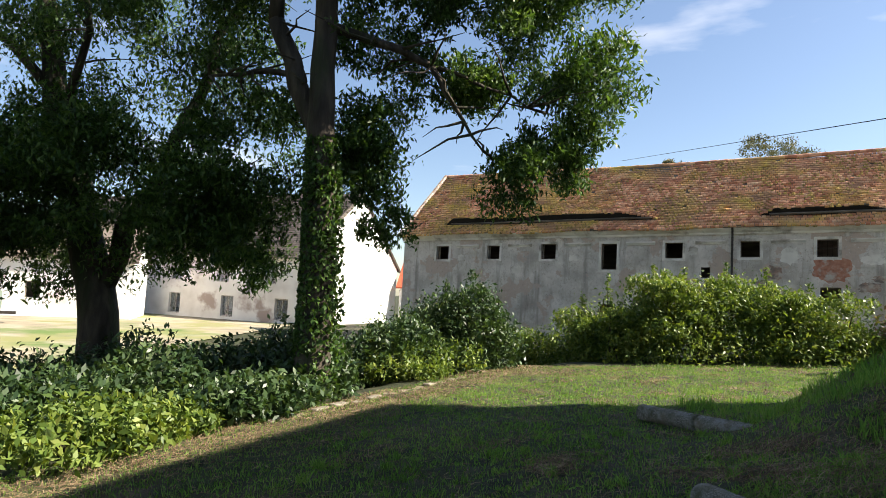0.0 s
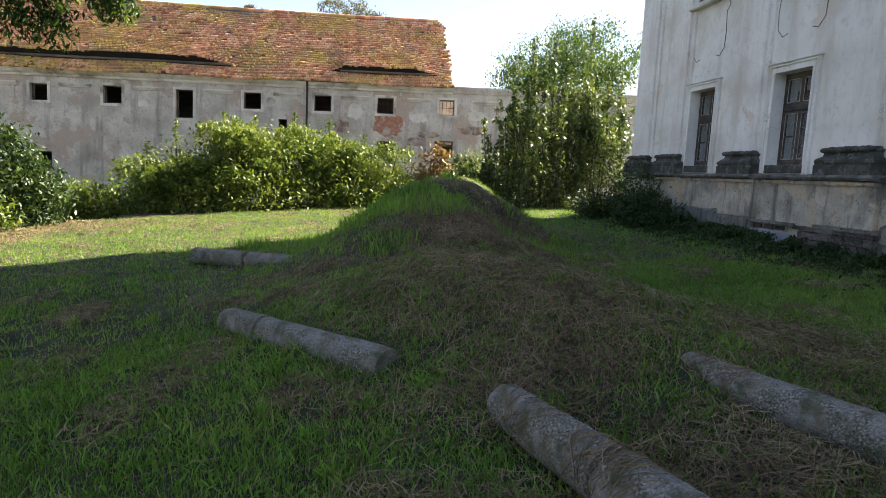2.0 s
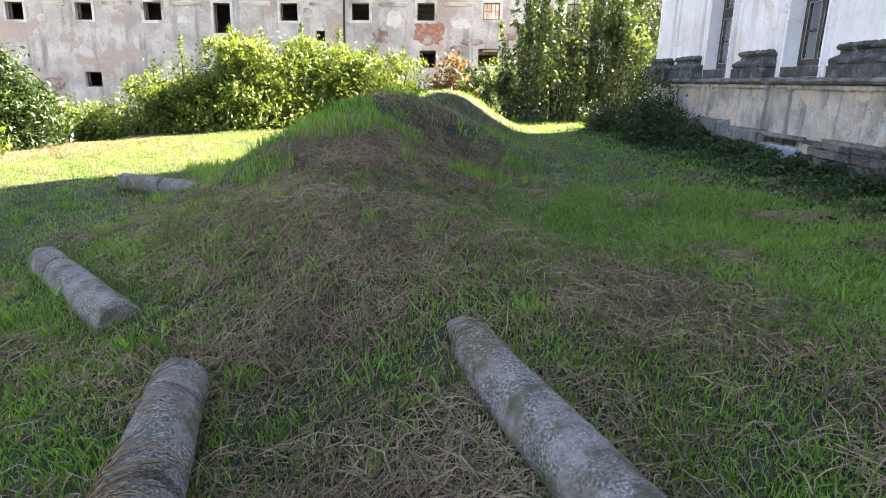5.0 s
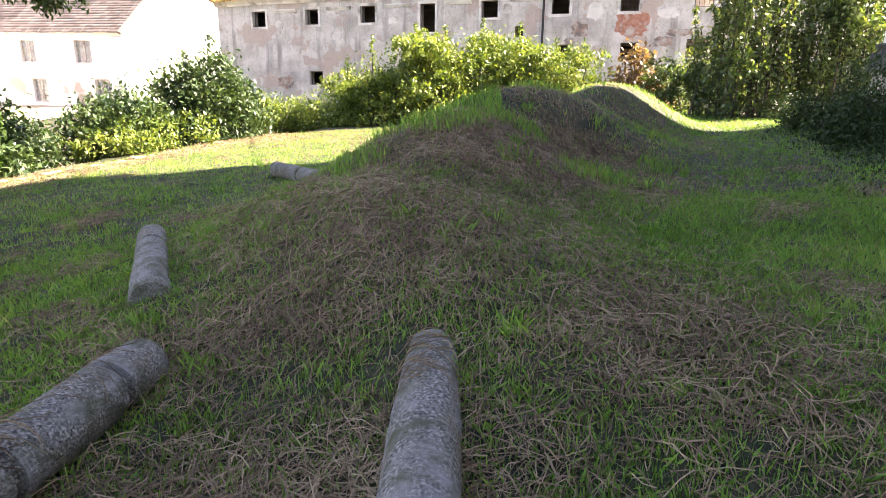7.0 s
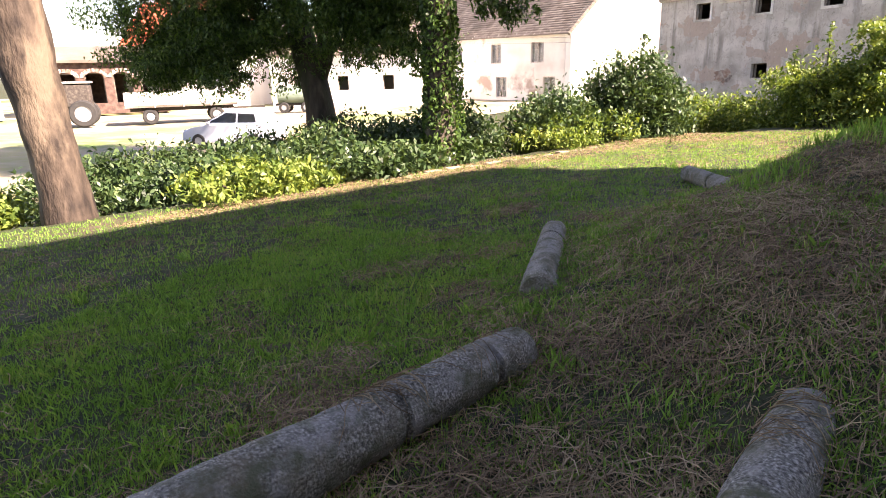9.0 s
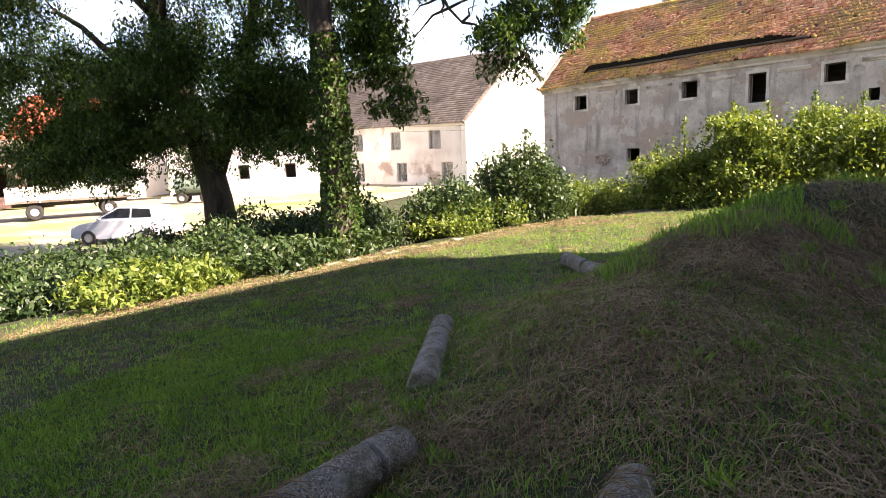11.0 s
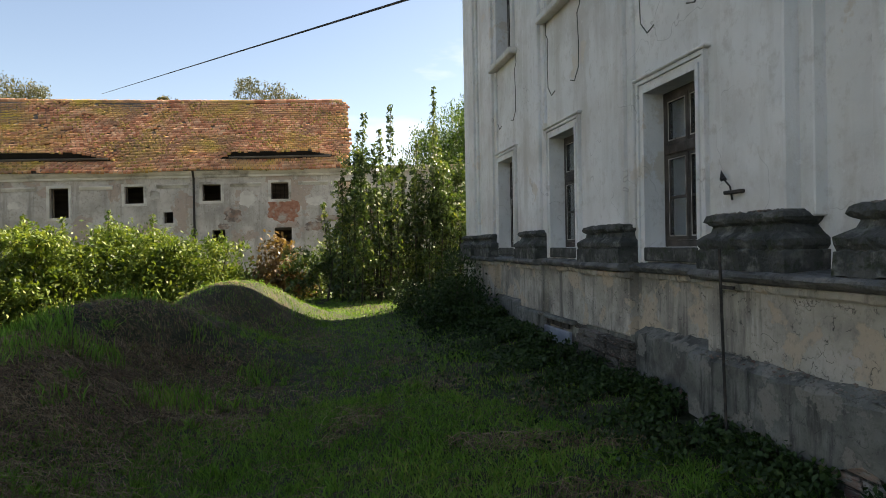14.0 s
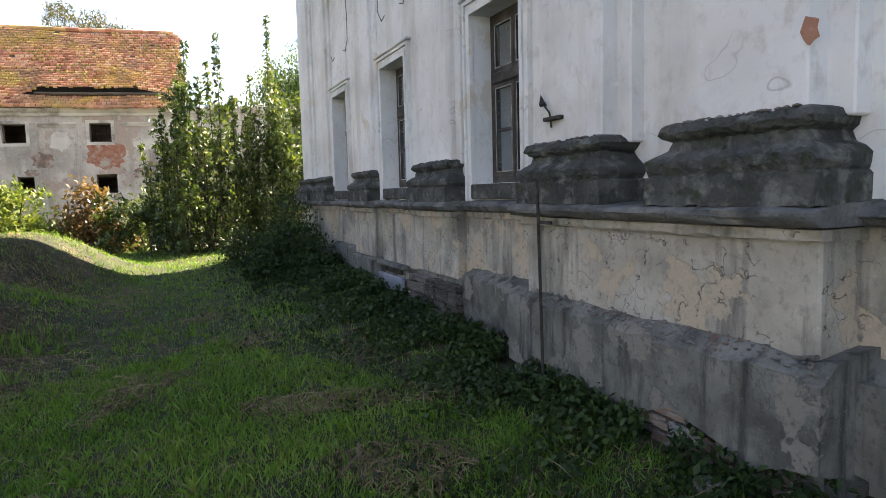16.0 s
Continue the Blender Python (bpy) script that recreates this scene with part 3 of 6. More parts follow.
def pilaster_base(a, b, out, group_label):
    """Moulded block: plinth, torus, hollow and fillet under a pilaster shaft."""
    prof = [(-0.02, 1.80), (out + 0.15, 1.80), (out + 0.15, 1.955), (out + 0.13, 1.965), (out + 0.15, 2.0), (out + 0.15, 2.04), (out + 0.11, 2.075), (out + 0.065, 2.10),
            (out + 0.05, 2.15), (out + 0.085, 2.17), (out + 0.10, 2.20), (out + 0.085, 2.235), (out + 0.03, 2.25), (-0.02, 2.25)]
    bm = bmesh.new()
    xs = (a - 0.001, b + 0.001)
    left, right = [], []
    for y, z in prof:
        grow = max(0.0, y - out)
        left.append(bm.verts.new((a - grow, y, z)))
        right.append(bm.verts.new((b + grow, y, z)))
    n = len(prof)
    for i in range(n - 1):
        bm.faces.new((left[i], left[i + 1], right[i + 1], right[i]))
    # side skins
    lb = [bm.verts.new((v.co.x, -0.02, v.co.z)) for v in left]
    rb = [bm.verts.new((v.co.x, -0.02, v.co.z)) for v in right]
    for i in range(n - 1):
        bm.faces.new((lb[i], lb[i + 1], left[i + 1], left[i]))
        bm.faces.new((right[i], right[i + 1], rb[i + 1], rb[i]))
    bmesh.ops.recalc_face_normals(bm, faces=bm.faces)
    rng = random.Random(int(a * 100))
    bmesh.ops.subdivide_edges(bm, edges=[e for e in bm.edges if abs(e.verts[0].co.x - e.verts[1].co.x) > 0.4], cuts=24)
    for v in bm.verts:
        v.co += Vector((rng.uniform(-1, 1), rng.uniform(-1, 0.6), rng.uniform(-1, 0.7))) * 0.012
    return part("pilaster_base", bm, M_DARKSTONE, palace, "blackened mossy stone base")


for a, b in SHAFTS:
    paired = -3.5 < a < 0
    out = PROUD + (0.14 if paired else 0.0)
    part("pilaster", boxed(a, b, -0.01, out, 2.2, ROOF_Z - 0.62, bevel=0.012), M_PLASTER, palace)
    part("pilaster", boxed(a - 0.13, b + 0.13, -0.02, out * 0.45, 2.2, ROOF_Z - 0.64, bevel=0.01), M_PLASTER, palace)
    pilaster_base(a, b, out, "")
    if not paired and not 1 < a < 3:
        part("pedestal_foot", boxed(a - 0.20, b + 0.20, -0.01, 0.24, -0.2, 0.98, bevel=0.02), M_GREYBAND, palace)
    if not paired:
        part("pedestal", boxed(a - 0.16, b + 0.16, -0.01, 0.14, 0.98, 1.70, bevel=0.015), M_SOCLE, palace)
part("pedestal", boxed(-2.85, -0.40, -0.01, 0.30, 0.9, 1.70, bevel=0.015), M_SOCLE, palace, "cracked beige pedestal plaster")


def ledge_run(a, b, out, z=1.74):
    bm = bmesh.new()
    extrude_profile(bm, [(-0.02, z - 0.03), (out - 0.05, z - 0.03), (out - 0.02, z - 0.018), (out, z), (out + 0.012, z + 0.02), (out + 0.005, z + 0.042), (out - 0.02, z + 0.058), (-0.02, z + 0.085)], a, b)
    rng = random.Random(int(a * 50) + 7)
    bmesh.ops.subdivide_edges(bm, edges=[e for e in bm.edges if abs(e.verts[0].co.x - e.verts[1].co.x) > 0.5], cuts=10)
    for v in bm.verts:
        v.co += Vector((0, rng.uniform(-0.012, 0.004), rng.uniform(-0.008, 0.005)))
    part("ledge", bm, M_LEDGE, palace, "dark weathered stone ledge")
    bm = bmesh.new()
    extrude_profile(bm, [(-0.02, z - 0.105), (out - 0.115, z - 0.105), (out - 0.09, z - 0.095), (out - 0.085, z - 0.04), (-0.02, z - 0.035)], a + 0.04, b - 0.04)
    bmesh.ops.subdivide_edges(bm, edges=[e for e in bm.edges if abs(e.verts[0].co.x - e.verts[1].co.x) > 0.5], cuts=18)
    for v in bm.verts:
        if v.co.z < z - 0.08:
            v.co.z += rng.uniform(-0.006, 0.016)
        v.co.y += rng.uniform(-0.012, 0.004)
    return part("fillet", bm, M_SOCLE, palace)


cuts = sorted([(-2.92, -0.34, 0.44)] + [(a - 0.22, b + 0.22, 0.30) for a, b in SHAFTS if not -3.5 < a < 0])
pos = S0
for a, b, out in cuts:
    if a > pos:
        ledge_run(pos, a, 0.16)
    ledge_run(a, min(b, S1 + 0.12), out)
    pos = b
# sloping socle band of grey render
def socle_run(a, b, out, top):
    bm = bmesh.new()
    extrude_profile(bm, [(0.0, top + 0.10), (out - 0.10, top + 0.05), (out - 0.01, top), (out, top - 0.03), (out, 0.62), (0.0, 0.62)], a, b)
    rng = random.Random(int(a * 31) + 5)
    bmesh.ops.subdivide_edges(bm, edges=[e for e in bm.edges if abs(e.verts[0].co.x - e.verts[1].co.x) > 0.5], cuts=14)
    for v in bm.verts:
        v.co.z += rng.uniform(-0.022, 0.014) if v.co.z > 0.7 else rng.uniform(-0.10, 0.06)
        v.co.y += rng.uniform(-0.016, 0.007)
    return part("socle", bm, M_GREYBAND, palace, "grey render socle with broken lower edge")


socle_run(-2.95, -0.28, 0.42, 1.07)
socle_run(-0.28, 1.12, 0.16, 1.05)
socle_run(S0, -2.95, 0.18, 1.05)
socle_run(5.0, S1, 0.13, 1.03)


def palace_window(a, b, z0, z1, lit):
    """Deep-set double casement with transom, eared surround and sill."""
    w = empty("window", Matrix(), "tall old casement window with dark peeling frame")
    w.parent = palace
    y = -0.20
    bm = bmesh.new()
    box(bm, a, a + 0.07, y - 0.07, y, z0, z1)
    box(bm, b - 0.07, b, y - 0.07, y, z0, z1)
    box(bm, a + 0.07, b - 0.07, y - 0.07, y, z0, z0 + 0.07)
    box(bm, a + 0.07, b - 0.07, y - 0.07, y, z1 - 0.07, z1)
    part("frame", bm, M_WINFRAME, w)
    zt = z0 + (z1 - z0) * 0.62
    part("transom", boxed(a + 0.071, b - 0.071, y - 0.06, y + 0.035, zt - 0.05, zt + 0.06, bevel=0.012), M_WINFRAME, w)
    mid = (a + b) / 2
    for za, zb, bars in ((z0 + 0.072, zt - 0.052, 1), (zt + 0.062, z1 - 0.072, 0)):
        for xa, xb in ((a + 0.072, mid - 0.004), (mid + 0.004, b - 0.072)):
            bm = bmesh.new()
            t = 0.045
            box(bm, xa, xa + t, y - 0.035, y + 0.012, za, zb)
            box(bm, xb - t, xb, y - 0.035, y + 0.012, za, zb)
            box(bm, xa + t, xb - t, y - 0.035, y + 0.012, za, za + t)
            box(bm, xa + t, xb - t, y - 0.035, y + 0.012, zb - t, zb)
            if bars:
                zm = za + (zb - za) * 0.5
                box(bm, xa + t, xb - t, y - 0.03, y + 0.006, zm - 0.014, zm + 0.014)
            part("casement", bm, M_WINFRAME, w)
            bm = bmesh.new()
            q, e = 0.011, t - 0.006
            box(bm, xa + e, xa + e + q, y + 0.0125, y + 0.017, za + e, zb - e)
            box(bm, xb - e - q, xb - e, y + 0.0125, y + 0.017, za + e, zb - e)
            box(bm, xa + e + q, xb - e - q, y + 0.0125, y + 0.017, zb - e - q, zb - e)
            box(bm, xa + e + q, xb - e - q, y + 0.0125, y + 0.017, za + e, za + e + q)
            part("bead", bm, M_WINPALE, w, "flaking white paint line")
            part("pane", boxed(xa + t - 0.004, xb - t + 0.004, y - 0.016, y - 0.010, za + t - 0.004, zb - t + 0.004), M_GLASS, w)
    bm = bmesh.new()
    rows, cols = 2, 40
    vs = [[bm.verts.new((a + 0.10 + (b - a - 0.2) * i / cols, y - 0.22 + 0.035 * math.sin(i * 1.9) * (1 + 0.3 * math.sin(i)), zz)) for i in range(cols + 1)] for zz in (z0 + 0.1, z1 - 0.3)]
    for i in range(cols):
        bm.faces.new((vs[0][i], vs[0][i + 1], vs[1][i + 1], vs[1][i]))
    part("curtain", bm, M_CURTAIN, w, "grey dusty curtain")
    part("sill", boxed(a - 0.02, b + 0.02, -0.20, 0.05, z0 - 0.15, z0 - 0.004, bevel=0.008), M_DARKSTONE, w)
    c = 0.15
    for e, ee, o in ((0.0, 0.05, 0.045), (0.055, 0.105, 0.030), (0.11, c, 0.05)):
        bm = bmesh.new()
        grid_wall(bm, a - ee, b + ee, z0 - 0.1, z1 + ee, -0.01, o, [(a - e, b + e, z0 - 0.2, z1 + e)])
        part("surround", bm, M_PLASTER, w)
    part("hood", boxed(a - 0.2, b + 0.2, -0.01, 0.075, z1 + 0.155, z1 + 0.19, bevel=0.012), M_PLASTER, w)
    return w


for i, (a, b, c, d) in enumerate(lower):
    palace_window(a, b, c, d, True)
for a, b, c, d in upper:
    palace_window(a, b, c, d, False)
    part("upper_sill", boxed(a - 0.25, b + 0.25, -0.01, 0.16, 5.46, 5.57, bevel=0.02), M_PLASTER, palace)

# ---- barn: local x along the front, y inwards; the rows rise a little along it ----
RISE = 0.0245
barn = empty("barn", pose(-1.225, 40.06, 0, 0, 0, -26.53), "long derelict granary with grey plaster and mossy red tile roof", "barn")


def lean(bm):
    for v in bm.verts:
        v.co.z += RISE * v.co.x
    return bm


BX0, BX1, BX2 = -2.4, 24.8, 38.0
UP = [(0.0, 0.87, 4.03, 4.88), (3.49, 4.31, 4.03, 4.86), (6.92, 7.80, 4.02, 4.90), (10.42, 11.27, 3.42, 4.86), (13.80, 14.68, 4.02, 4.86), (17.42, 18.32, 4.05, 4.88), (20.76, 21.64, 4.05, 4.90),
      (24.12, 24.98, 4.10, 4.92), (28.4, 29.2, 4.05, 4.9), (32.0, 32.9, 4.05, 4.9)]
LOW = [(15.58, 16.04, 3.00, 3.72), (17.86, 18.5, 1.80, 2.60), (20.90, 21.76, 1.72, 2.60), (23.95, 25.0, 1.84, 2.70), (3.6, 4.45, 0.74, 1.5), (10.4, 11.2, 0.7, 1.5), (28.2, 29.2, 1.8, 2.7)]
bm = bmesh.new()
grid_wall(bm, BX0, BX2, -2.2, 5.62, 0.0, 0.55, UP + LOW, xs=np.arange(-2, 37, 3.0))
part("front_wall", lean(bm), M_BARNWALL, barn, "patchy grey-beige plaster wall")
bm = bmesh.new()
v = [bm.verts.new(p) for p in ((BX0, 0.56, -2.2), (BX0, 11.0, -2.2), (BX0, 11.0, 5.6), (BX0, 5.5, 10.4), (BX0, 0.56, 5.6))]
w2 = [bm.verts.new((p.co.x + 0.5, p.co.y, p.co.z)) for p in v]
bm.faces.new(v), bm.faces.new(w2[::-1])
for i in range(5):
    bm.faces.new((v[i], v[(i + 1) % 5], w2[(i + 1) % 5], w2[i]))
bmesh.ops.recalc_face_normals(bm, faces=bm.faces)
part("gable_wall", bm, M_BARNWALL, barn)
bm = bmesh.new()
v = [bm.verts.new(p) for p in ((BX1 - 0.6, 0.56, -2.2), (BX1 - 0.6, 11.0, -2.2), (BX1 - 0.6, 11.0, 6.1), (BX1 - 0.6, 5.5, 10.55), (BX1 - 0.6, 0.56, 6.1))]
bm.faces.new(v)
part("gable_wall", bm, M_BARNWALL, barn)
part("rear_wall", boxed(BX0, BX2, 10.9, 11.3, -2.2, 5.8), M_BARNWALL, barn)
# Unseen backings added behind the windows so no light shows through.
part("added_backing", boxed(BX0 + 0.52, BX1 - 0.7, 3.0, 3.2, -2.0, 7.2), M_WOOD, barn)
part("added_backing", boxed(BX1 - 0.6, BX2 - 0.2, 3.0, 3.2, -2.0, 6.0), M_BARNWALL, barn)
part("inner_floor", boxed(BX0 + 0.5, BX2 - 0.2, 0.6, 10.8, 3.0, 3.15), M_WOOD, barn)
bm = bmesh.new()
extrude_profile(bm, [(0.02, 5.22), (-0.10, 5.22), (-0.12, 5.32), (-0.22, 5.40), (-0.30, 5.50), (-0.30, 5.60), (0.02, 5.60)], BX0 - 0.1, BX1)
part("cornice", lean(bm), M_BARNTRIM, barn, "pale moulded cornice")
bm = bmesh.new()
extrude_profile(bm, [(0.02, 5.30), (-0.08, 5.30), (-0.14, 5.50), (-0.14, 5.64), (0.60, 5.64), (0.6, 5.58), (0.02, 5.58)], BX1 + 0.01, BX2)
part("cornice", lean(bm), M_BARNWALL, barn)


def barn_window(a, b, c, d, trimmed):
    w = empty("window", Matrix(), "dark empty window opening with pale plaster surround")
    w.parent = barn
    if trimmed:
        bm = bmesh.new()
        t = 0.13
        box(bm, a - t, a, -0.03, 0.05, c - t, d + t)
        box(bm, b, b + t, -0.03, 0.05, c - t, d + t)
        box(bm, a, b, -0.03, 0.05, d, d + t)
        box(bm, a, b, -0.03, 0.05, c - t, c)
        part("surround", lean(bm), M_BARNTRIM, w)
    bm = bmesh.new()
    t = 0.05
    box(bm, a, a + t, 0.22, 0.28, c, d)
    box(bm, b - t, b, 0.22, 0.28, c, d)
    box(bm, a + t, b - t, 0.22, 0.28, d - t, d)
    box(bm, a + t, b - t, 0.22, 0.28, c, c + t)
    part("frame", lean(bm), M_WOOD, w)
    if a > 20 and c > 4:
        bm = bmesh.new()
        for i in range(1, 4):
            x = a + (b - a) * i / 4
            box(bm, x - 0.01, x + 0.01, 0.24, 0.26, c + t, d - t)
        box(bm, a + t, b - t, 0.235, 0.262, (c + d) / 2 - 0.012, (c + d) / 2 + 0.012)
        part("grille", lean(bm), M_IRON, w)


for k, o in enumerate(UP):
    barn_window(*o, True)
for o in LOW:
    barn_window(*o, False)
# painted-plaster blind panels between the windows, with small moulded hoods
mids = [(UP[i][1] + UP[i + 1][0]) / 2 for i in range(len(UP) - 1)]
for x in mids:
    bm = bmesh.new()
    box(bm, x - 0.62, x + 0.62, -0.025, 0.01, 3.55, 4.72)
    part("blind_panel", lean(bm), M_BARNWALL, barn)
    bm = bmesh.new()
    extrude_profile(bm, [(0.0, 4.74), (-0.06, 4.74), (-0.08, 4.80), (-0.13, 4.86), (-0.13, 4.92), (0.0, 4.94)], x - 0.75, x + 0.75)
    part("hood", lean(bm), M_BARNTRIM, barn)
# bare brick where plaster fell
bm = bmesh.new()
tube(bm, [(17.05, -0.34, 5.55 + 0.42), (17.05, -0.10, 5.2 + 0.42), (17.05, -0.10, 0.2)], [0.055, 0.055, 0.055], sides=8)
part("downpipe", bm, M_IRON, barn, "rusty brown downpipe")


def ragged_patch(name, x, z, w, h, mat, seed, proud, label=""):
    """A thin torn-edged skin on the front wall, where plaster fell or was made good."""
    rp = random.Random(seed)
    bm = bmesh.new()
    n = 26
    ring = []
    for k in range(n):
        t = 2 * math.pi * k / n
        c, d = math.cos(t), math.sin(t)
        q = (abs(c) ** 3 + abs(d) ** 3) ** (-1 / 3) * rp.uniform(0.72, 1.06)
        ring.append(bm.verts.new((x + w / 2 * q * c, -proud, z + h / 2 * q * d)))
    f = bm.faces.new(ring)
    r = bmesh.ops.extrude_face_region(bm, geom=[f])
    bmesh.ops.translate(bm, vec=(0, proud + 0.02, 0), verts=[v for v in r["geom"] if isinstance(v, bmesh.types.BMVert)])
    bmesh.ops.recalc_face_normals(bm, faces=bm.faces)
    return part(name, lean(bm), mat, barn, label)


ragged_patch("brick_patch", 21.35, 3.42, 1.75, 1.25, M_BRICKRED, 5, 0.012, "exposed red brick patch")
for k, (x, z, w, h) in enumerate([(18.9, 3.3, 0.9, 0.8), (22.9, 2.6, 1.0, 0.5), (18.4, 2.75, 0.6, 0.3), (26.0, 3.3, 1.6, 0.5), (23.6, 3.0, 1.3, 0.35), (12.6, 1.6, 1.0, 0.6), (2.0, 0.9, 1.1, 0.8), (27.4, 4.6, 0.8, 0.6), (25.6, 1.6, 0.9, 0.8)]):
    ragged_patch("brick_patch", x, z, w, h, M_WORNBRICK, 50 + k, 0.010, "worn brick under lost plaster")
for k, (x, z, w, h) in enumerate([(19.6, 4.1, 0.9, 0.9), (23.0, 3.9, 1.0, 0.55), (15.2, 4.4, 0.5, 0.5), (8.9, 4.1, 0.7, 0.4), (12.4, 3.0, 0.8, 0.35), (5.4, 3.4, 0.7, 0.5), (1.8, 4.1, 0.6, 0.5), (26.3, 4.1, 1.2, 0.6)]):
    ragged_patch("plaster_patch", x, z, w, h, M_BARNTRIM, 70 + k, 0.031, "pale remnant of lime plaster")

# roof: tile courses
EAVE_Y, EAVE_Z, RIDGE_Y, RIDGE_Z = -0.42, 5.52, 5.5, 10.45
SLOPES = [(0.3, 13.5, 1.1), (18.2, 24.3, 0.95)]


def roof_bump(x, v):
    """Lift of the eyebrow dormers over the plain slope; v runs from eave to ridge in metres."""
    lift = 0
    for a, b, h in SLOPES:
        k = max(0.0, min(1.0, (x - a) / 0.7, (b - x) / 1.7))
        if v > 1.05:
            lift = max(lift, 0.46 * h * k * max(0.0, 1 - (v - 1.05) / 2.4))
    return lift


slope_len = math.hypot(RIDGE_Y - EAVE_Y, RIDGE_Z - EAVE_Z)
su = Vector((0, RIDGE_Y - EAVE_Y, RIDGE_Z - EAVE_Z)).normalized()
sn = Vector((0, -su.z, su.y))
rng = np.random.RandomState(11)
tv, tf = [], []
course, tw = 0.27, 0.20
rows = int(slope_len / course)
for r in range(rows):
    v0 = r * course
    x = BX0 - 0.15 + (tw / 2 if r % 2 else 0)
    sag = 0.0
    while x < BX1 + rng.uniform(-0.25, 0.1):
        v1 = v0 + course * 1.25
        bl = roof_bump(x + tw / 2, v0 + 0.02)
        bh = roof_bump(x + tw / 2, v1) if v0 + 0.02 > 1.05 else 0.0
        lift = rng.uniform(0.0, 0.05)
        if rng.rand() < 0.018 and r > 3:
            x += tw
            continue
        if rng.rand() < 0.05:
            lift += 0.08
        shift = rng.uniform(-0.02, 0.02)
        sagz = -0.12 * math.sin(math.pi * (x - BX0) / (BX1 - BX0)) * (v0 / slope_len) + 0.05 * math.sin(x * 0.8 + v0)
        rise = RISE * x * (1 - 0.4 * v0 / slope_len)
        p = Vector((x, EAVE_Y, EAVE_Z + rise + sagz))
        a = p + su * (v0 + shift) + sn * (0.085 + lift + bl)
        b = p + su * v1 + sn * (0.012 + bh)
        n0 = len(tv)
        g = 0.012
        for q, dx in ((a, g), (a, tw - g), (b, tw - g), (b, g)):
            tv.append((q.x + dx, q.y, q.z))
        for q, dx in ((a, g), (a, tw - g)):
            tv.append((q.x + dx - sn.x * 0.03, q.y - sn.y * 0.11, q.z - sn.z * 0.11))
        tf += [(n0, n0 + 1, n0 + 2, n0 + 3), (n0 + 4, n0 + 5, n0 + 1, n0)]
        x += tw
roof_tiles = arrays("roof_tiles", tv, tf, M_TILE, barn, "mossy orange-red plain tiles, some slipped")
roof_tiles["kind"] = "stuff"
# moss cushions in the joints, thick towards the middle of the slope
mc = 4200
mx_, mv_ = BX0 + (BX1 - BX0) * rng.rand(mc), slope_len * rng.rand(mc)
thick = 0.5 + 0.5 * np.sin(mx_ * 0.55 + 1.2 * np.sin(mv_ * 1.3)) * np.sin(mv_ * 0.9 + 0.4 * mx_) + 0.35 * np.sin(mx_ * 2.3 + mv_ * 1.9)
keep = rng.rand(mc) < np.clip(thick - 0.15, 0.06, 1.0)
tv, tf = [], []
for x, v0 in zip(mx_[keep], mv_[keep]):
    v0 = round(v0 / course) * course
    if v0 > slope_len - 0.1:
        continue
    q, hgt = rng.uniform(0.04, 0.11), rng.uniform(0.03, 0.08)
    lift = roof_bump(x, v0 + 0.02)
    sagz = -0.12 * math.sin(math.pi * (x - BX0) / (BX1 - BX0)) * (v0 / slope_len) + 0.05 * math.sin(x * 0.8 + v0)
    c = Vector((x, EAVE_Y, EAVE_Z + RISE * x * (1 - 0.4 * v0 / slope_len) + sagz)) + su * v0 + sn * (0.09 + lift)
    n0 = len(tv)
    ring = [c + Vector((q * 1.3 * math.cos(t), 0, 0)) + su * (q * math.sin(t)) - sn * 0.06 for t in (0.3, 1.35, 2.4, 3.44, 4.5, 5.5)]
    tv += [tuple(p) for p in ring] + [tuple(c + sn * hgt + su * rng.uniform(-0.02, 0.02))]
    tf += [(n0 + k, n0 + (k + 1) % 6, n0 + 6) for k in range(6)]
moss = arrays("moss", tv, tf, M_MOSS, barn, "yellow-olive moss cushions on the tiles", smooth=True)
moss["kind"] = "stuff"
bm = bmesh.new()
v = [bm.verts.new(p) for p in ((BX0, EAVE_Y + 0.06, EAVE_Z), (BX1, EAVE_Y + 0.06, EAVE_Z + RISE * BX1), (BX1, RIDGE_Y, RIDGE_Z + 0.25), (BX0, RIDGE_Y, RIDGE_Z - 0.05), (BX1, 11.3, 6), (BX0, 11.3, 5.5))]
bm.faces.new((v[0], v[1], v[2], v[3])), bm.faces.new((v[3], v[2], v[4], v[5]))
part("roof_deck", bm, M_WOOD, barn)
bm = bmesh.new()
n = 90
for i in range(n):
    x = BX0 - 0.1 + (BX1 - BX0 - 0.2) * i / n
    zz = RIDGE_Z + 0.07 + RISE * x * 0.6 - 0.12 * math.sin(math.pi * i / n) + random.uniform(-0.015, 0.015)
    tube(bm, [(x, RIDGE_Y, zz), (x + 0.31, RIDGE_Y, zz + 0.015)], [0.11, 0.12], sides=8)
part("ridge_tiles", bm, M_TILE, barn)
# mortared verge along the gable
bm = bmesh.new()
tube(bm, [(BX0 - 0.12, EAVE_Y - 0.05, EAVE_Z + 0.0), (BX0 - 0.12, RIDGE_Y, RIDGE_Z + 0.08)], [0.14, 0.14], sides=6)
part("verge", bm, M_WORNBRICK, barn, "crumbling mortar verge")
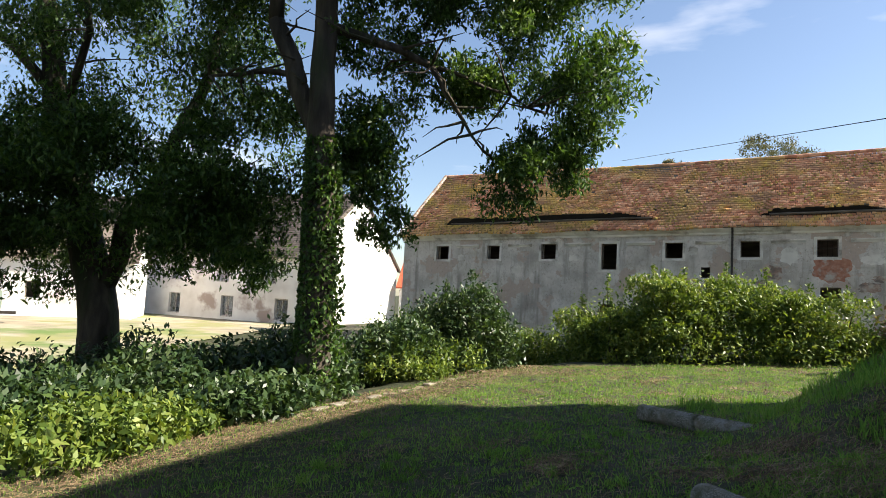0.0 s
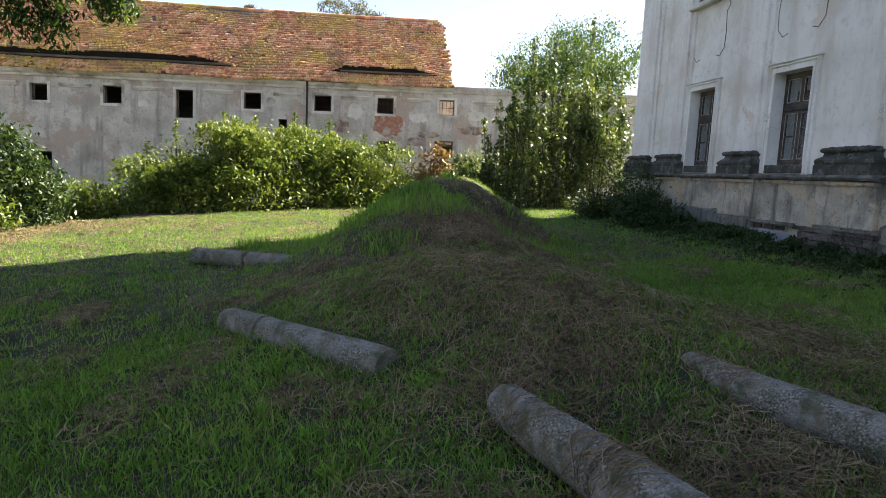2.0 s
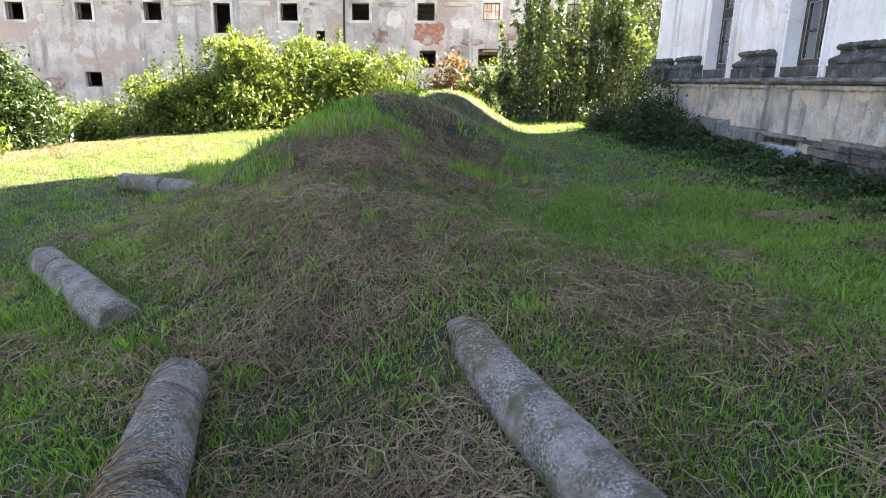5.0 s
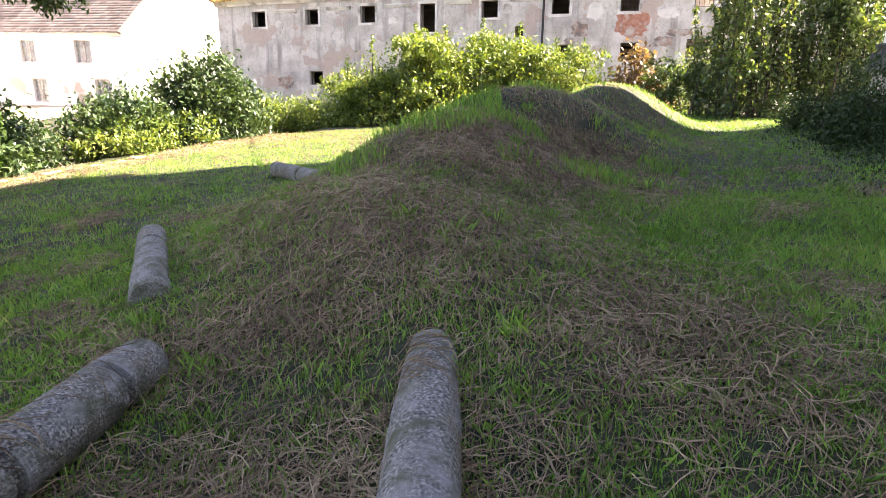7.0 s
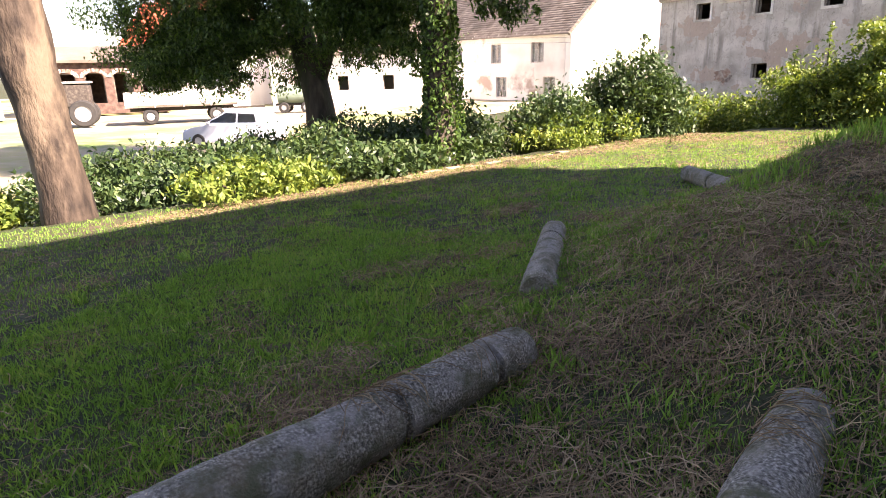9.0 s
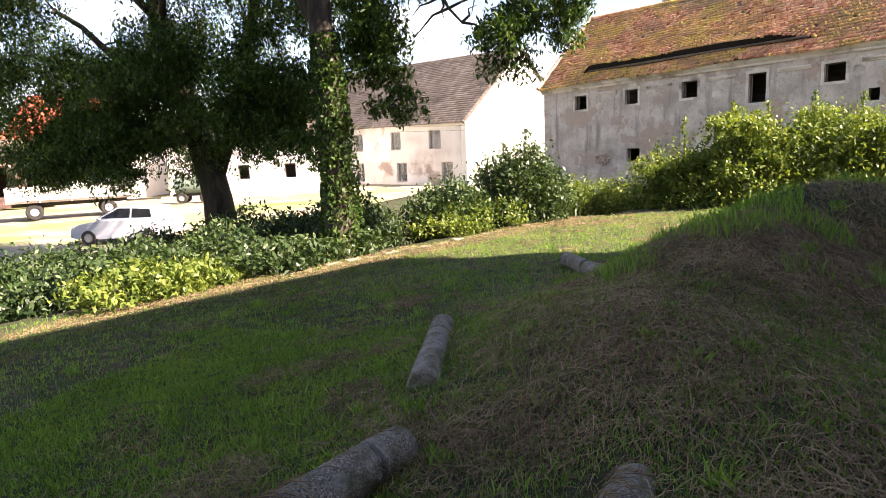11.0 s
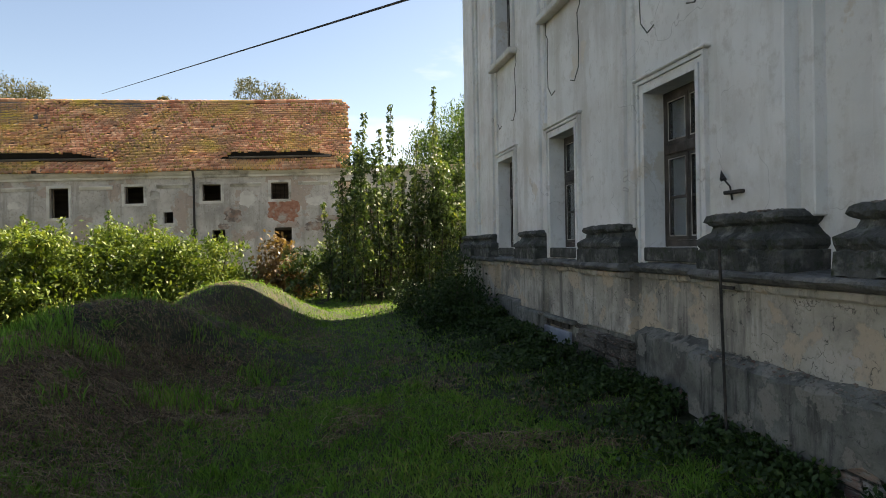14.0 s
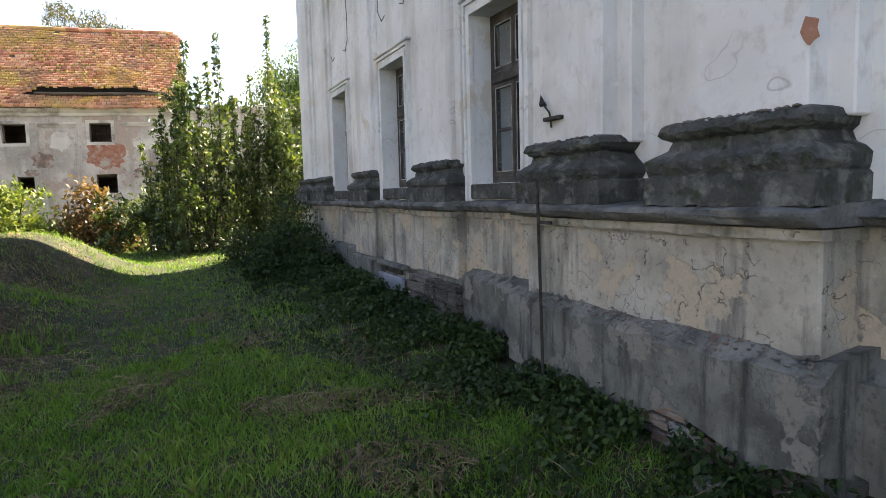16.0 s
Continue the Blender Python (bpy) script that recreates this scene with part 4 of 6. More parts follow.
# eyebrow dormers: slatted openings, a black sheet painting shade under the lifted tiles
for a, b, h in SLOPES:
    d = empty("eyebrow_dormer", Matrix(), "long low eyebrow dormer with dark broken slats")
    d.parent = barn
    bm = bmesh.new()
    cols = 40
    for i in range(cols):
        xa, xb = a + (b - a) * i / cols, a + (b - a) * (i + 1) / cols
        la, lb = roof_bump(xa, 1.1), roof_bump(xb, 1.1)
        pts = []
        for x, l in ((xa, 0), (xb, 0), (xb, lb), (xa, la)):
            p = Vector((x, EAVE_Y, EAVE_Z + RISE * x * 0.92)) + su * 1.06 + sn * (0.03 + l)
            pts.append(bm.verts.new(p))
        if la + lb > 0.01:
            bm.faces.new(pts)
    part("opening", bm, M_DARK, d, "black sheet for the shade in the gap")
    bm = bmesh.new()
    count = 5
    for i in range(1, count):
        x = a + (b - a) * i / count
        p = Vector((x, EAVE_Y, EAVE_Z + RISE * x * 0.92)) + su * 1.02 + sn * 0.02
        box(bm, p.x - 0.05, p.x + 0.05, p.y - 0.08, p.y + 0.02, p.z, p.z + 0.36)
    p0 = Vector((a + 0.5, EAVE_Y, EAVE_Z + RISE * a * 0.92)) + su * 1.0 + sn * 0.17
    p1 = Vector((b - 0.5, EAVE_Y, EAVE_Z + RISE * b * 0.92)) + su * 1.0 + sn * 0.17
    tube(bm, [p0, p1], [0.06, 0.06], sides=4)
    part("timber", bm, M_WOOD, d)

# ---- low house with bright gable behind, local x along the ridge from the gable ----
house = empty("farmhouse", pose(-12.3, 52.0, -1.78, 0, 0, 160.1) @ Matrix.Scale(1.3, 4), "long farmhouse with sunlit white gable and grey tiled roof", "house")
HL, HW, HE, HR = 30.0, 13.4, 4.85, 9.85
HWIN = [(2.2, 3.3, 2.9, 4.2), (1.2, 2.2, 0.6, 2.0), (6.0, 7.0, 2.9, 4.2), (5.5, 6.5, 0.6, 2.0), (10.0, 11.0, 2.9, 4.2), (14.0, 15.0, 2.9, 4.2), (18, 19, 2.9, 4.2), (22, 23, 2.9, 4.2), (10, 11, 0.6, 2.0), (14, 15.0, 0.6, 2)]
bm = bmesh.new()
grid_wall(bm, 0.45, HL, -0.6, HE, -0.45, 0.0, HWIN)
part("front_wall", bm, M_HOUSEPINK, house, "patchy pinkish-white render")
bm = bmesh.new()
prof = [(-0.02, -0.6), (-0.02, HE), (-HW / 2, HR), (-HW, HE), (-HW, -0.6)]
extrude_profile(bm, prof, 0.0, 0.45)
part("gable_wall", bm, M_HOUSEWHITE, house, "bright white limewashed gable")
part("rear_wall", boxed(0.45, HL, -HW, -HW + 0.45, -0.6, HE), M_HOUSEPINK, house)
part("end_wall", boxed(HL - 0.45, HL, -HW + 0.46, -0.46, -0.6, HE), M_HOUSEPINK, house)
for sgn in (0, 1):
    tv, tf = [], []
    ya, yb = (0.45, -HW / 2) if not sgn else (-HW - 0.45, -HW / 2)
    za, zb = HE - 0.28, HR + 0.12
    rows = 34
    for r in range(rows):
        x = -0.12
        t0, t1 = r / rows, (r + 1.25) / rows
        while x < HL:
            n0 = len(tv)
            l = rng.uniform(0.05, 0.075)
            y0, z0, y1, z1 = ya + (yb - ya) * t0, za + (zb - za) * t0 + l, ya + (yb - ya) * min(1, t1), za + (zb - za) * min(1, t1) + 0.015
            tv += [(x, y0, z0), (x + 0.40, y0, z0), (x + 0.40, y1, z1), (x, y1, z1), (x, y0, z0 - 0.06), (x + 0.40, y0, z0 - 0.06)]
            tf += [(n0, n0 + 1, n0 + 2, n0 + 3), (n0 + 4, n0 + 5, n0 + 1, n0)]
            x += 0.41
    o = arrays("roof_slope", tv, tf, M_GREYROOF, house, "grey-brown weathered tiles")
    o["kind"] = "stuff"
bm = bmesh.new()
for sgn in (1, -1):
    tube(bm, [(-0.10, -HW / 2 + sgn * (HW / 2 + 0.4), HE - 0.3), (-0.10, -HW / 2, HR + 0.10)], [0.12, 0.12], sides=5)
part("verge_board", bm, M_WOOD, house, "dark verge board")
for a, b, c, d in HWIN:
    w = empty("window", Matrix(), "small dark window in a faded house wall")
    w.parent = house
    bm = bmesh.new()
    box(bm, a, a + 0.07, -0.2, -0.14, c, d), box(bm, b - 0.07, b, -0.2, -0.14, c, d)
    box(bm, a + 0.07, b - 0.07, -0.2, -0.14, c, c + 0.07), box(bm, a + 0.07, b - 0.07, -0.2, -0.14, d - 0.07, d)
    box(bm, (a + b) / 2 - 0.03, (a + b) / 2 + 0.03, -0.2, -0.14, c + 0.07, d - 0.07)
    part("frame", bm, M_WINPALE, w)
    part("pane", boxed(a + 0.07, b - 0.07, -0.19, -0.18, c + 0.07, d - 0.07), M_GLASS, w)
part("ceiling_slab", boxed(0.46, HL - 0.5, -HW + 0.5, -0.46, 2.4, 2.6), M_WOOD, house)

# ---- farmyard buildings ----
def yard_house(name, label, m, L, W, eave, ridge, wallmat, roofmat, openings, arches=0):
    h = empty(name, m, label, "house")
    bm = bmesh.new()
    grid_wall(bm, 0, L, -0.5, eave, -0.4, 0.0, openings)
    part("front_wall", bm, wallmat, h)
    for x0 in (0.0, L - 0.4):
        bm = bmesh.new()
        extrude_profile(bm, [(-0.402, -0.5), (-0.402, eave), (-W / 2, ridge - 0.1), (-W, eave), (-W, -0.5)], x0, x0 + 0.4)
        part("gable_wall", bm, wallmat, h)
    part("rear_wall", boxed(0.4, L - 0.4, -W, -W + 0.4, -0.5, eave), wallmat, h)
    part("loft_floor", boxed(0.41, L - 0.41, -W + 0.41, -0.41, eave - 0.4, eave - 0.2), M_WOOD, h)
    for s in (0, 1):
        bm = bmesh.new()
        ya = 0.4 if s == 0 else -W - 0.4
        extrude_profile(bm, [(ya, eave - 0.15), (-W / 2, ridge), (-W / 2, ridge + 0.15), (ya, eave + 0.02)], -0.3, L + 0.3)
        part("roof_slope", bm, roofmat, h)
    for a, b, c, d in openings:
        w = empty("window", Matrix(), "dark opening in a farm building")
        w.parent = h
        bm = bmesh.new()
        box(bm, a, a + 0.08, -0.25, -0.18, c, d), box(bm, b - 0.08, b, -0.25, -0.18, c, d), box(bm, a + 0.08, b - 0.08, -0.25, -0.18, d - 0.08, d)
        part("frame", bm, M_WOOD, w)
        if arches:
            bm = bmesh.new()
            m2, r = (a + b) / 2, (b - a) / 2
            for k in range(9):
                t = math.pi * (k + 0.5) / 9
                vs = box(bm, -0.11, 0.11, -0.01, 0.05, 0, 0.28)
                bmesh.ops.transform(bm, matrix=pose(m2 + r * math.cos(t), 0, d - 0.3 + r * 0.55 * math.sin(t), 0, 90 - math.degrees(t), 0), verts=vs)
            part("arch", bm, M_BRICK, w)
    return h


yard_house("stable", "white farm building with bright red tiled roof", pose(-37.5, 38.5, -0.9, 0, 0, 200), 9, 9, 4.6, 8.6, M_HOUSEWHITE, M_REDROOF, [(1, 2, 1.0, 2.2), (4, 5, 1.0, 2.2), (7, 8, 0.0, 2.2)])
yard_house("annex", "white limewashed farm annex with a low roof", pose(-24.0, 47.0, -0.95, 0, 0, 200), 13, 8, 4.0, 7.0, M_HOUSEWHITE, M_GREYROOF, [(2, 3, 1.0, 2.2), (6, 7, 1.0, 2.2), (10, 11, 1.0, 2.2)])
yard_house("arcade_stable", "brown brick stable with rows of arched openings", pose(-39.0, 34.0, -0.6, 0, 0, 234), 9, 7, 3.4, 4.4, M_DARKBRICK, M_GREYROOF,
           [(0.5, 1.8, 0.3, 2.5), (2.4, 3.7, 0.3, 2.5), (4.3, 5.6, 0.3, 2.5), (6.2, 7.5, 0.3, 2.5)], arches=1)
yard_house("long_shed", "long pale shed with a dark low opening", pose(-43.5, 24.0, -0.6, 0, 0, 245), 22, 9, 3.6, 8.0, M_HOUSEWHITE, M_HOUSEWHITE, [(1, 8, 0.4, 2.4), (10, 16, 0.4, 2.4)])
yard_house("far_house", "far house with a red roof", pose(2.0, 66.0, -1, 0, 0, 170), 8, 9, 3.5, 8.6, M_HOUSEWHITE, M_REDROOF, [(2, 3, 1, 2.4)])


def wheel(name, parent, x, y, z, r, w):
    t = part(name, bmesh.new(), M_TYRE, parent)
    bm = bmesh.new()
    prof = [(r * 0.58, -w / 2), (r * 0.9, -w / 2), (r, -w * 0.32), (r, w * 0.32), (r * 0.9, w / 2), (r * 0.58, w / 2)]
    n = 22
    rings = [[bm.verts.new((x + rr * math.cos(2 * math.pi * k / n), y + yy, z + rr * math.sin(2 * math.pi * k / n))) for rr, yy in prof] for k in range(n)]
    for k in range(n):
        a, b = rings[k], rings[(k + 1) % n]
        for i in range(len(prof)):
            bm.faces.new((a[i], a[(i + 1) % len(prof)], b[(i + 1) % len(prof)], b[i]))
    bmesh.ops.recalc_face_normals(bm, faces=bm.faces)
    bm.to_mesh(t.data)
    bm.free()
    bm = bmesh.new()
    bmesh.ops.create_cone(bm, segments=18, radius1=r * 0.6, radius2=r * 0.5, depth=w * 0.7, cap_ends=True, matrix=pose(x, y, z, 90, 0, 0))
    part("rim", bm, M_RIM, t)
    return t


def car():
    """Small hatchback, local x forwards."""
    c = empty("car", pose(-16.05, 18.95, ground_z(-16.05, 18.95) + 0.05, 0, 0, 198), "pale silver-blue small hatchback parked behind shrubs", "car")
    bm = bmesh.new()
    side = [(-1.95, 0.35), (-1.98, 0.75), (-1.85, 0.98), (-1.3, 1.02), (0.75, 0.98), (1.55, 0.84), (1.93, 0.66), (1.98, 0.35), (1.7, 0.25), (-1.7, 0.25)]
    rows = []
    for y, k in ((-0.82, 0.94), (-0.78, 1.0), (0.78, 1.0), (0.82, 0.94)):
        rows.append([bm.verts.new((x * (1 if abs(y) < 0.8 else 0.98), y, 0.3 + (z - 0.3) * k)) for x, z in side])
    for a, b in zip(rows, rows[1:]):
        for i in range(len(side)):
            bm.faces.new((a[i], a[(i + 1) % len(side)], b[(i + 1) % len(side)], b[i]))
    bm.faces.new(rows[0]), bm.faces.new(rows[-1][::-1])
    bmesh.ops.recalc_face_normals(bm, faces=bm.faces)
    part("body", bm, M_CAR, c)
    top = [(-1.75, 0.99), (-1.45, 1.42), (0.05, 1.46), (0.95, 0.99)]
    bm = bmesh.new()
    ra = [bm.verts.new((x, -0.74 + (0.16 if z > 1.2 else 0), z)) for x, z in top]
    rb = [bm.verts.new((x, 0.74 - (0.16 if z > 1.2 else 0), z)) for x, z in top]
    for i in range(3):
        bm.faces.new((ra[i], ra[i + 1], rb[i + 1], rb[i]))
    bm.faces.new(ra), bm.faces.new(rb[::-1])
    bmesh.ops.recalc_face_normals(bm, faces=bm.faces)
    part("cabin", bm, M_CAR, c)
    dark = material("car_glass", [(0.02, 0.025, 0.03), (0.03, 0.035, 0.04)], bump=0, rough=0.05, spec=0.7)
    for s in (-1, 1):
        for pts in (((-1.35, 1.05), (-1.25, 1.36), (-0.55, 1.40), (-0.55, 1.05)), ((-0.47, 1.05), (-0.47, 1.40), (0.02, 1.41), (0.72, 1.05))):
            bm = bmesh.new()
            vs = [bm.verts.new((x, s * (0.745 - 0.16 * max(0, (z - 0.99) / 0.45) + 0.012), z)) for x, z in pts]
            bm.faces.new(vs)
            bmesh.ops.solidify(bm, geom=bm.faces[:], thickness=0.008)
            part("side_window", bm, dark, c)
        part("headlight", boxed(1.70, 1.90, s * 0.62 - 0.12, s * 0.62 + 0.12, 0.66, 0.77, bevel=0.03), M_GLASS, c)
        part("mirror", boxed(0.62, 0.76, s * 0.88 - 0.08, s * 0.88 + 0.08, 0.98, 1.09, bevel=0.03), M_CAR, c)
    bm = bmesh.new()
    vs = [bm.verts.new(p) for p in ((0.14, -0.54, 1.435), (0.14, 0.54, 1.435), (0.93, 0.68, 1.02), (0.93, -0.68, 1.02))]
    bm.faces.new(vs)
    bmesh.ops.translate(bm, vec=(0.015, 0, 0.012), verts=bm.verts)
    part("windscreen", bm, dark, c)
    for x in (-1.22, 1.22):
        for y in (-0.76, 0.76):
            wheel("wheel", c, x, y, 0.30, 0.30, 0.19)


car()


def farm_trailer():
    t = empty("farm_trailer", pose(-29.4, 27.4, ground_z(-29.4, 27.4) + 0.1, 0, 0, 52), "pale grey flatbed farm trailer with drop sides", "trailer")
    bm = bmesh.new()
    box(bm, -3.2, 3.2, -1.2, 1.2, 1.0, 1.12)
    part("bed", bm, M_WOOD, t)
    for y in (-1.2, 1.14):
        for k in range(4):
            part("side_board", boxed(-3.2 + k * 1.6, -1.63 + k * 1.6, y, y + 0.06, 1.12, 1.85, bevel=0.01), M_TRAILER, t)
        for k in range(5):
            part("stake", boxed(-3.22 + k * 1.6, -3.14 + k * 1.6, y - 0.04, y + 0.1, 1.0, 1.9), M_TRAILER, t)
    for x in (-3.2, 3.14):
        part("end_board", boxed(x, x + 0.06, -1.13, 1.13, 1.12, 1.85), M_TRAILER, t)
    part("chassis", boxed(-3.0, 3.0, -0.4, 0.4, 0.75, 1.0), M_IRON, t)
    part("drawbar", boxed(3.0, 5.0, -0.08, 0.08, 0.7, 0.82), M_IRON, t)
    for x in (-1.9, 1.9):
        part("axle", boxed(x - 0.06, x + 0.06, -0.9, 0.9, 0.42, 0.54), M_IRON, t)
        for y in (-0.95, 0.95):
            wheel("wheel", t, x, y, 0.46, 0.46, 0.26)


farm_trailer()


def tractor():
    t = empty("tractor", pose(-33.6, 22.8, ground_z(-33.6, 22.8) + 0.1, 0, 0, 232), "old farm tractor beside the trailer", "tractor")
    part("bonnet", boxed(0.2, 1.9, -0.38, 0.38, 0.9, 1.55, bevel=0.08), M_GREENTANK, t)
    part("cab", boxed(-1.2, 0.3, -0.7, 0.7, 1.1, 2.5, bevel=0.1), M_WINFRAME, t)
    part("cab_roof", boxed(-1.3, 0.4, -0.78, 0.78, 2.5, 2.62, bevel=0.04), M_TRAILER, t)
    for y in (-0.8, 0.8):
        wheel("rear_wheel", t, -0.7, y, 0.78, 0.78, 0.4)
        wheel("front_wheel", t, 1.4, y, 0.46, 0.46, 0.26)


tractor()


def tank_trailer():
    t = empty("tank_trailer", pose(-28.0, 36.5, ground_z(-28, 36.5) + 0.1, 0, 0, 30), "faded green tank trailer on two axles", "trailer")
    bm = bmesh.new()
    bmesh.ops.create_cone(bm, segments=24, radius1=0.62, radius2=0.62, depth=2.8, cap_ends=True, matrix=pose(0, 0, 1.25, 0, 90, 0))
    part("tank", bm, M_GREENTANK, t)
    part("chassis", boxed(-1.6, 2.2, -0.3, 0.3, 0.5, 0.66), M_IRON, t)
    for x in (-0.9, 0.7):
        for y in (-0.7, 0.7):
            wheel("wheel", t, x, y, 0.38, 0.38, 0.22)


tank_trailer()
post = tagged(part("yard_post", boxed(-0.12, 0.12, -0.12, 0.12, 0, 0.75, bevel=0.03), M_KERB), "short pale concrete post in the farmyard", "post")
post.matrix_basis = pose(-19.5, 22.5, ground_z(-19.5, 22.5) + 0.04)

# ---- granite columns lying in the grass ----
def fallen_column(near, far, r0, r1, grooves, label, seed):
    """A rough granite shaft lying on its side, with neck rings cut into it and broken patches."""
    a, b = Vector(near), Vector(far)
    length = (b - a).length
    rr = random.Random(seed)
    bm = bmesh.new()
    rows, sides = 60, 40
    stations = sorted([i / rows for i in range(rows + 1)] + [g + d for g in grooves for d in (-0.012, -0.009, 0.009, 0.012)])
    rings = []
    for t in stations:
        r = r0 + (r1 - r0) * t
        dip = 0.0
        for g in grooves:
            if abs(t - g) < 0.0095:
                dip = 0.030
        endr = 0.012 * max(0, 1 - min(t, 1 - t) * length / 0.03)
        ring = []
        for k in range(sides):
            ang = 2 * math.pi * k / sides
            n = noise.noise(Vector((math.cos(ang) * 1.6, math.sin(ang) * 1.6, t * length * 3 + seed * 7))) * 0.010 + rr.uniform(-0.0025, 0.0025)
            q = r - dip - endr + n
            ring.append(bm.verts.new((q * math.cos(ang), q * math.sin(ang), t * length)))
        rings.append(ring)
    for p, q in zip(rings, rings[1:]):
        for k in range(sides):
            bm.faces.new((p[k], p[(k + 1) % sides], q[(k + 1) % sides], q[k]))
    for ring, flip in ((rings[0], True), (rings[-1], False)):
        bm.faces.new(ring[::-1] if flip else ring)
    ob = part("fallen_column", bm, M_GRANITE)
    ob.matrix_basis = Matrix.Translation(a) @ (b - a).to_track_quat("Z", "Y").to_matrix().to_4x4()
    return tagged(ob, label, "stone column", group="granite columns on the lawn")


COLUMNS = {
    "joint": ((4.02, 8.08, 0.18), (3.03, 10.1, 0.09), 0.125, 0.12, [0.5], "short grey granite column piece with a joint, lying in grass"),
    "plain": ((2.88, 3.99, 0.11), (2.33, 5.95, 0.06), 0.145, 0.13, [0.72], "grey granite column lying in grass below the mound"),
    "ringed": ((2.60, 0.70, 0.21), (3.13, 3.01, 0.135), 0.165, 0.135, [0.55, 0.85], "grey granite column with two neck rings, lying in grass"),
    "long": ((4.25, 0.68, 0.245), (4.60, 2.78, 0.215), 0.15, 0.135, [], "long plain speckled granite column lying in grass"),
}
for k, (near_end, far_end, r0, r1, rings, text) in enumerate(COLUMNS.values()):
    fallen_column(near_end, far_end, r0, r1, rings, text, k + 1)


def straw_wisp(a, b, t0, t1, r, count, seed):
    """Dry stalks lying over a column."""
    rr = random.Random(seed)
    a, b = Vector(a), Vector(b)
    ax = (b - a).normalized()
    side = ax.cross(Vector((0, 0, 1))).normalized()
    up = side.cross(ax)
    bm = bmesh.new()
    for _ in range(count):
        t, drift = rr.uniform(t0, t1), rr.uniform(-0.28, 0.28)
        a0 = rr.uniform(-0.2, 1.2)
        pts = []
        for k in range(5):
            ang = a0 + k * rr.uniform(0.30, 0.45)
            q = r + 0.006 + rr.uniform(0, 0.012)
            pts.append(a + ax * ((b - a).length * t + drift * k / 4) + side * (-math.cos(ang) * q) + up * (math.sin(ang) * q))
        tube(bm, pts, [0.0022] * 5, sides=3, cap=False)
    o = part("straw_wisp", bm, M_STRAW)
    return tagged(o, "dry straw stalks draped over a granite column", "straw", kind="stuff")


c0, c1 = COLUMNS["ringed"][:2]
straw_wisp(c0, c1, 0.46, 0.64, 0.152, 46, 3)
straw_wisp(c0, c1, 0.83, 0.9, 0.142, 14, 4)
c0, c1 = COLUMNS["long"][:2]
straw_wisp(c0, c1, 0.7, 1.0, 0.138, 26, 5)

# ---- vegetation ----
def shrub(name, label, blobs, count, size, mat, seed, stems=8, category="shrub", group=""):
    r = np.random.RandomState(seed)
    bl = np.asarray(blobs, float)
    cx, cy = bl[:, 0].mean(), bl[:, 1].mean()
    s = empty(name, Matrix(), label, category, group)
    pr = random.Random(seed)
    for i in range(stems):
        bm = bmesh.new()
        b = bl[pr.randrange(len(bl))]
        x, y = b[0] + pr.uniform(-0.4, 0.4) * b[3], b[1] + pr.uniform(-0.4, 0.4) * b[4]
        z = ground_z(x, y) - 0.05
        top = Vector((b[0] + pr.uniform(-0.6, 0.6) * b[3], b[1] + pr.uniform(-0.6, 0.6) * b[4], b[2] + b[5] * pr.uniform(0.2, 0.75)))
        mid = Vector((x, y, z)).lerp(top, 0.5) + Vector((pr.uniform(-0.1, 0.1), pr.uniform(-0.1, 0.1), 0))
        tube(bm, [(x, y, z), mid, top], [0.035, 0.022, 0.008], sides=5)
        part("stem", bm, M_BARK, s)
    pts = clump_points(r, bl, count)
    g = height(pts[:, 0], pts[:, 1])
    pts = pts[pts[:, 2] > g + 0.03]
    leaves("foliage", pts, size, mat, r, s)
    return s


def shoots(name_parent, seeds, size, mat, seed):
    """Upright leafy shoots (x, y, z0, z1)."""
    r = np.random.RandomState(seed)
    pts = []
    for x, y, z0, z1 in seeds:
        bm = bmesh.new()
        lx, ly = r.normal(size=2) * 0.12
        tube(bm, [(x, y, z0 - 0.6), (x + lx, y + ly, z1)], [0.025, 0.004], sides=5)
        part("shoot", bm, M_BARK, name_parent)
        n = int((z1 - z0) * 95)
        t = r.random(n)
        rad = 0.34 * (1 - t * 0.75)
        ang = r.random(n) * 6.28
        pts.append(np.stack([x + lx * t + np.cos(ang) * rad * r.random(n), y + ly * t + np.sin(ang) * rad * r.random(n), z0 + (z1 - z0) * t], -1))
    leaves("shoot_foliage", np.concatenate(pts), size, mat, r, name_parent, droop=0.1)


def row_blobs(seed, x0, y0, x1, y1, n, depth, h0, h1, wide=1.0):
    r = random.Random(seed)
    out = []
    for i in range(n):
        t = (i + 0.5) / n
        x, y = x0 + (x1 - x0) * t + r.uniform(-0.3, 0.3), y0 + (y1 - y0) * t + r.uniform(-0.3, 0.3)
        h = r.uniform(h0, h1)
        g = ground_z(x, y)
        out.append((x, y, g + h * 0.48, wide * r.uniform(0.8, 1.2), depth * r.uniform(0.8, 1.2), h * 0.55))
    return out


def crown_blobs(seed, boxes):
    """Many small uneven tufts inside boxes (x0, x1, y0, y1, z0, z1, n, radius)."""
    r = random.Random(seed)
    out = []
    for x0, x1, y0, y1, z0, z1, n, rad in boxes:
        for _ in range(n):
            q = rad * r.uniform(0.6, 1.3)
            out.append((r.uniform(x0, x1), r.uniform(y0, y1), r.uniform(z0, z1), q * 1.15, q * 1.15, q * 0.7))
    return out


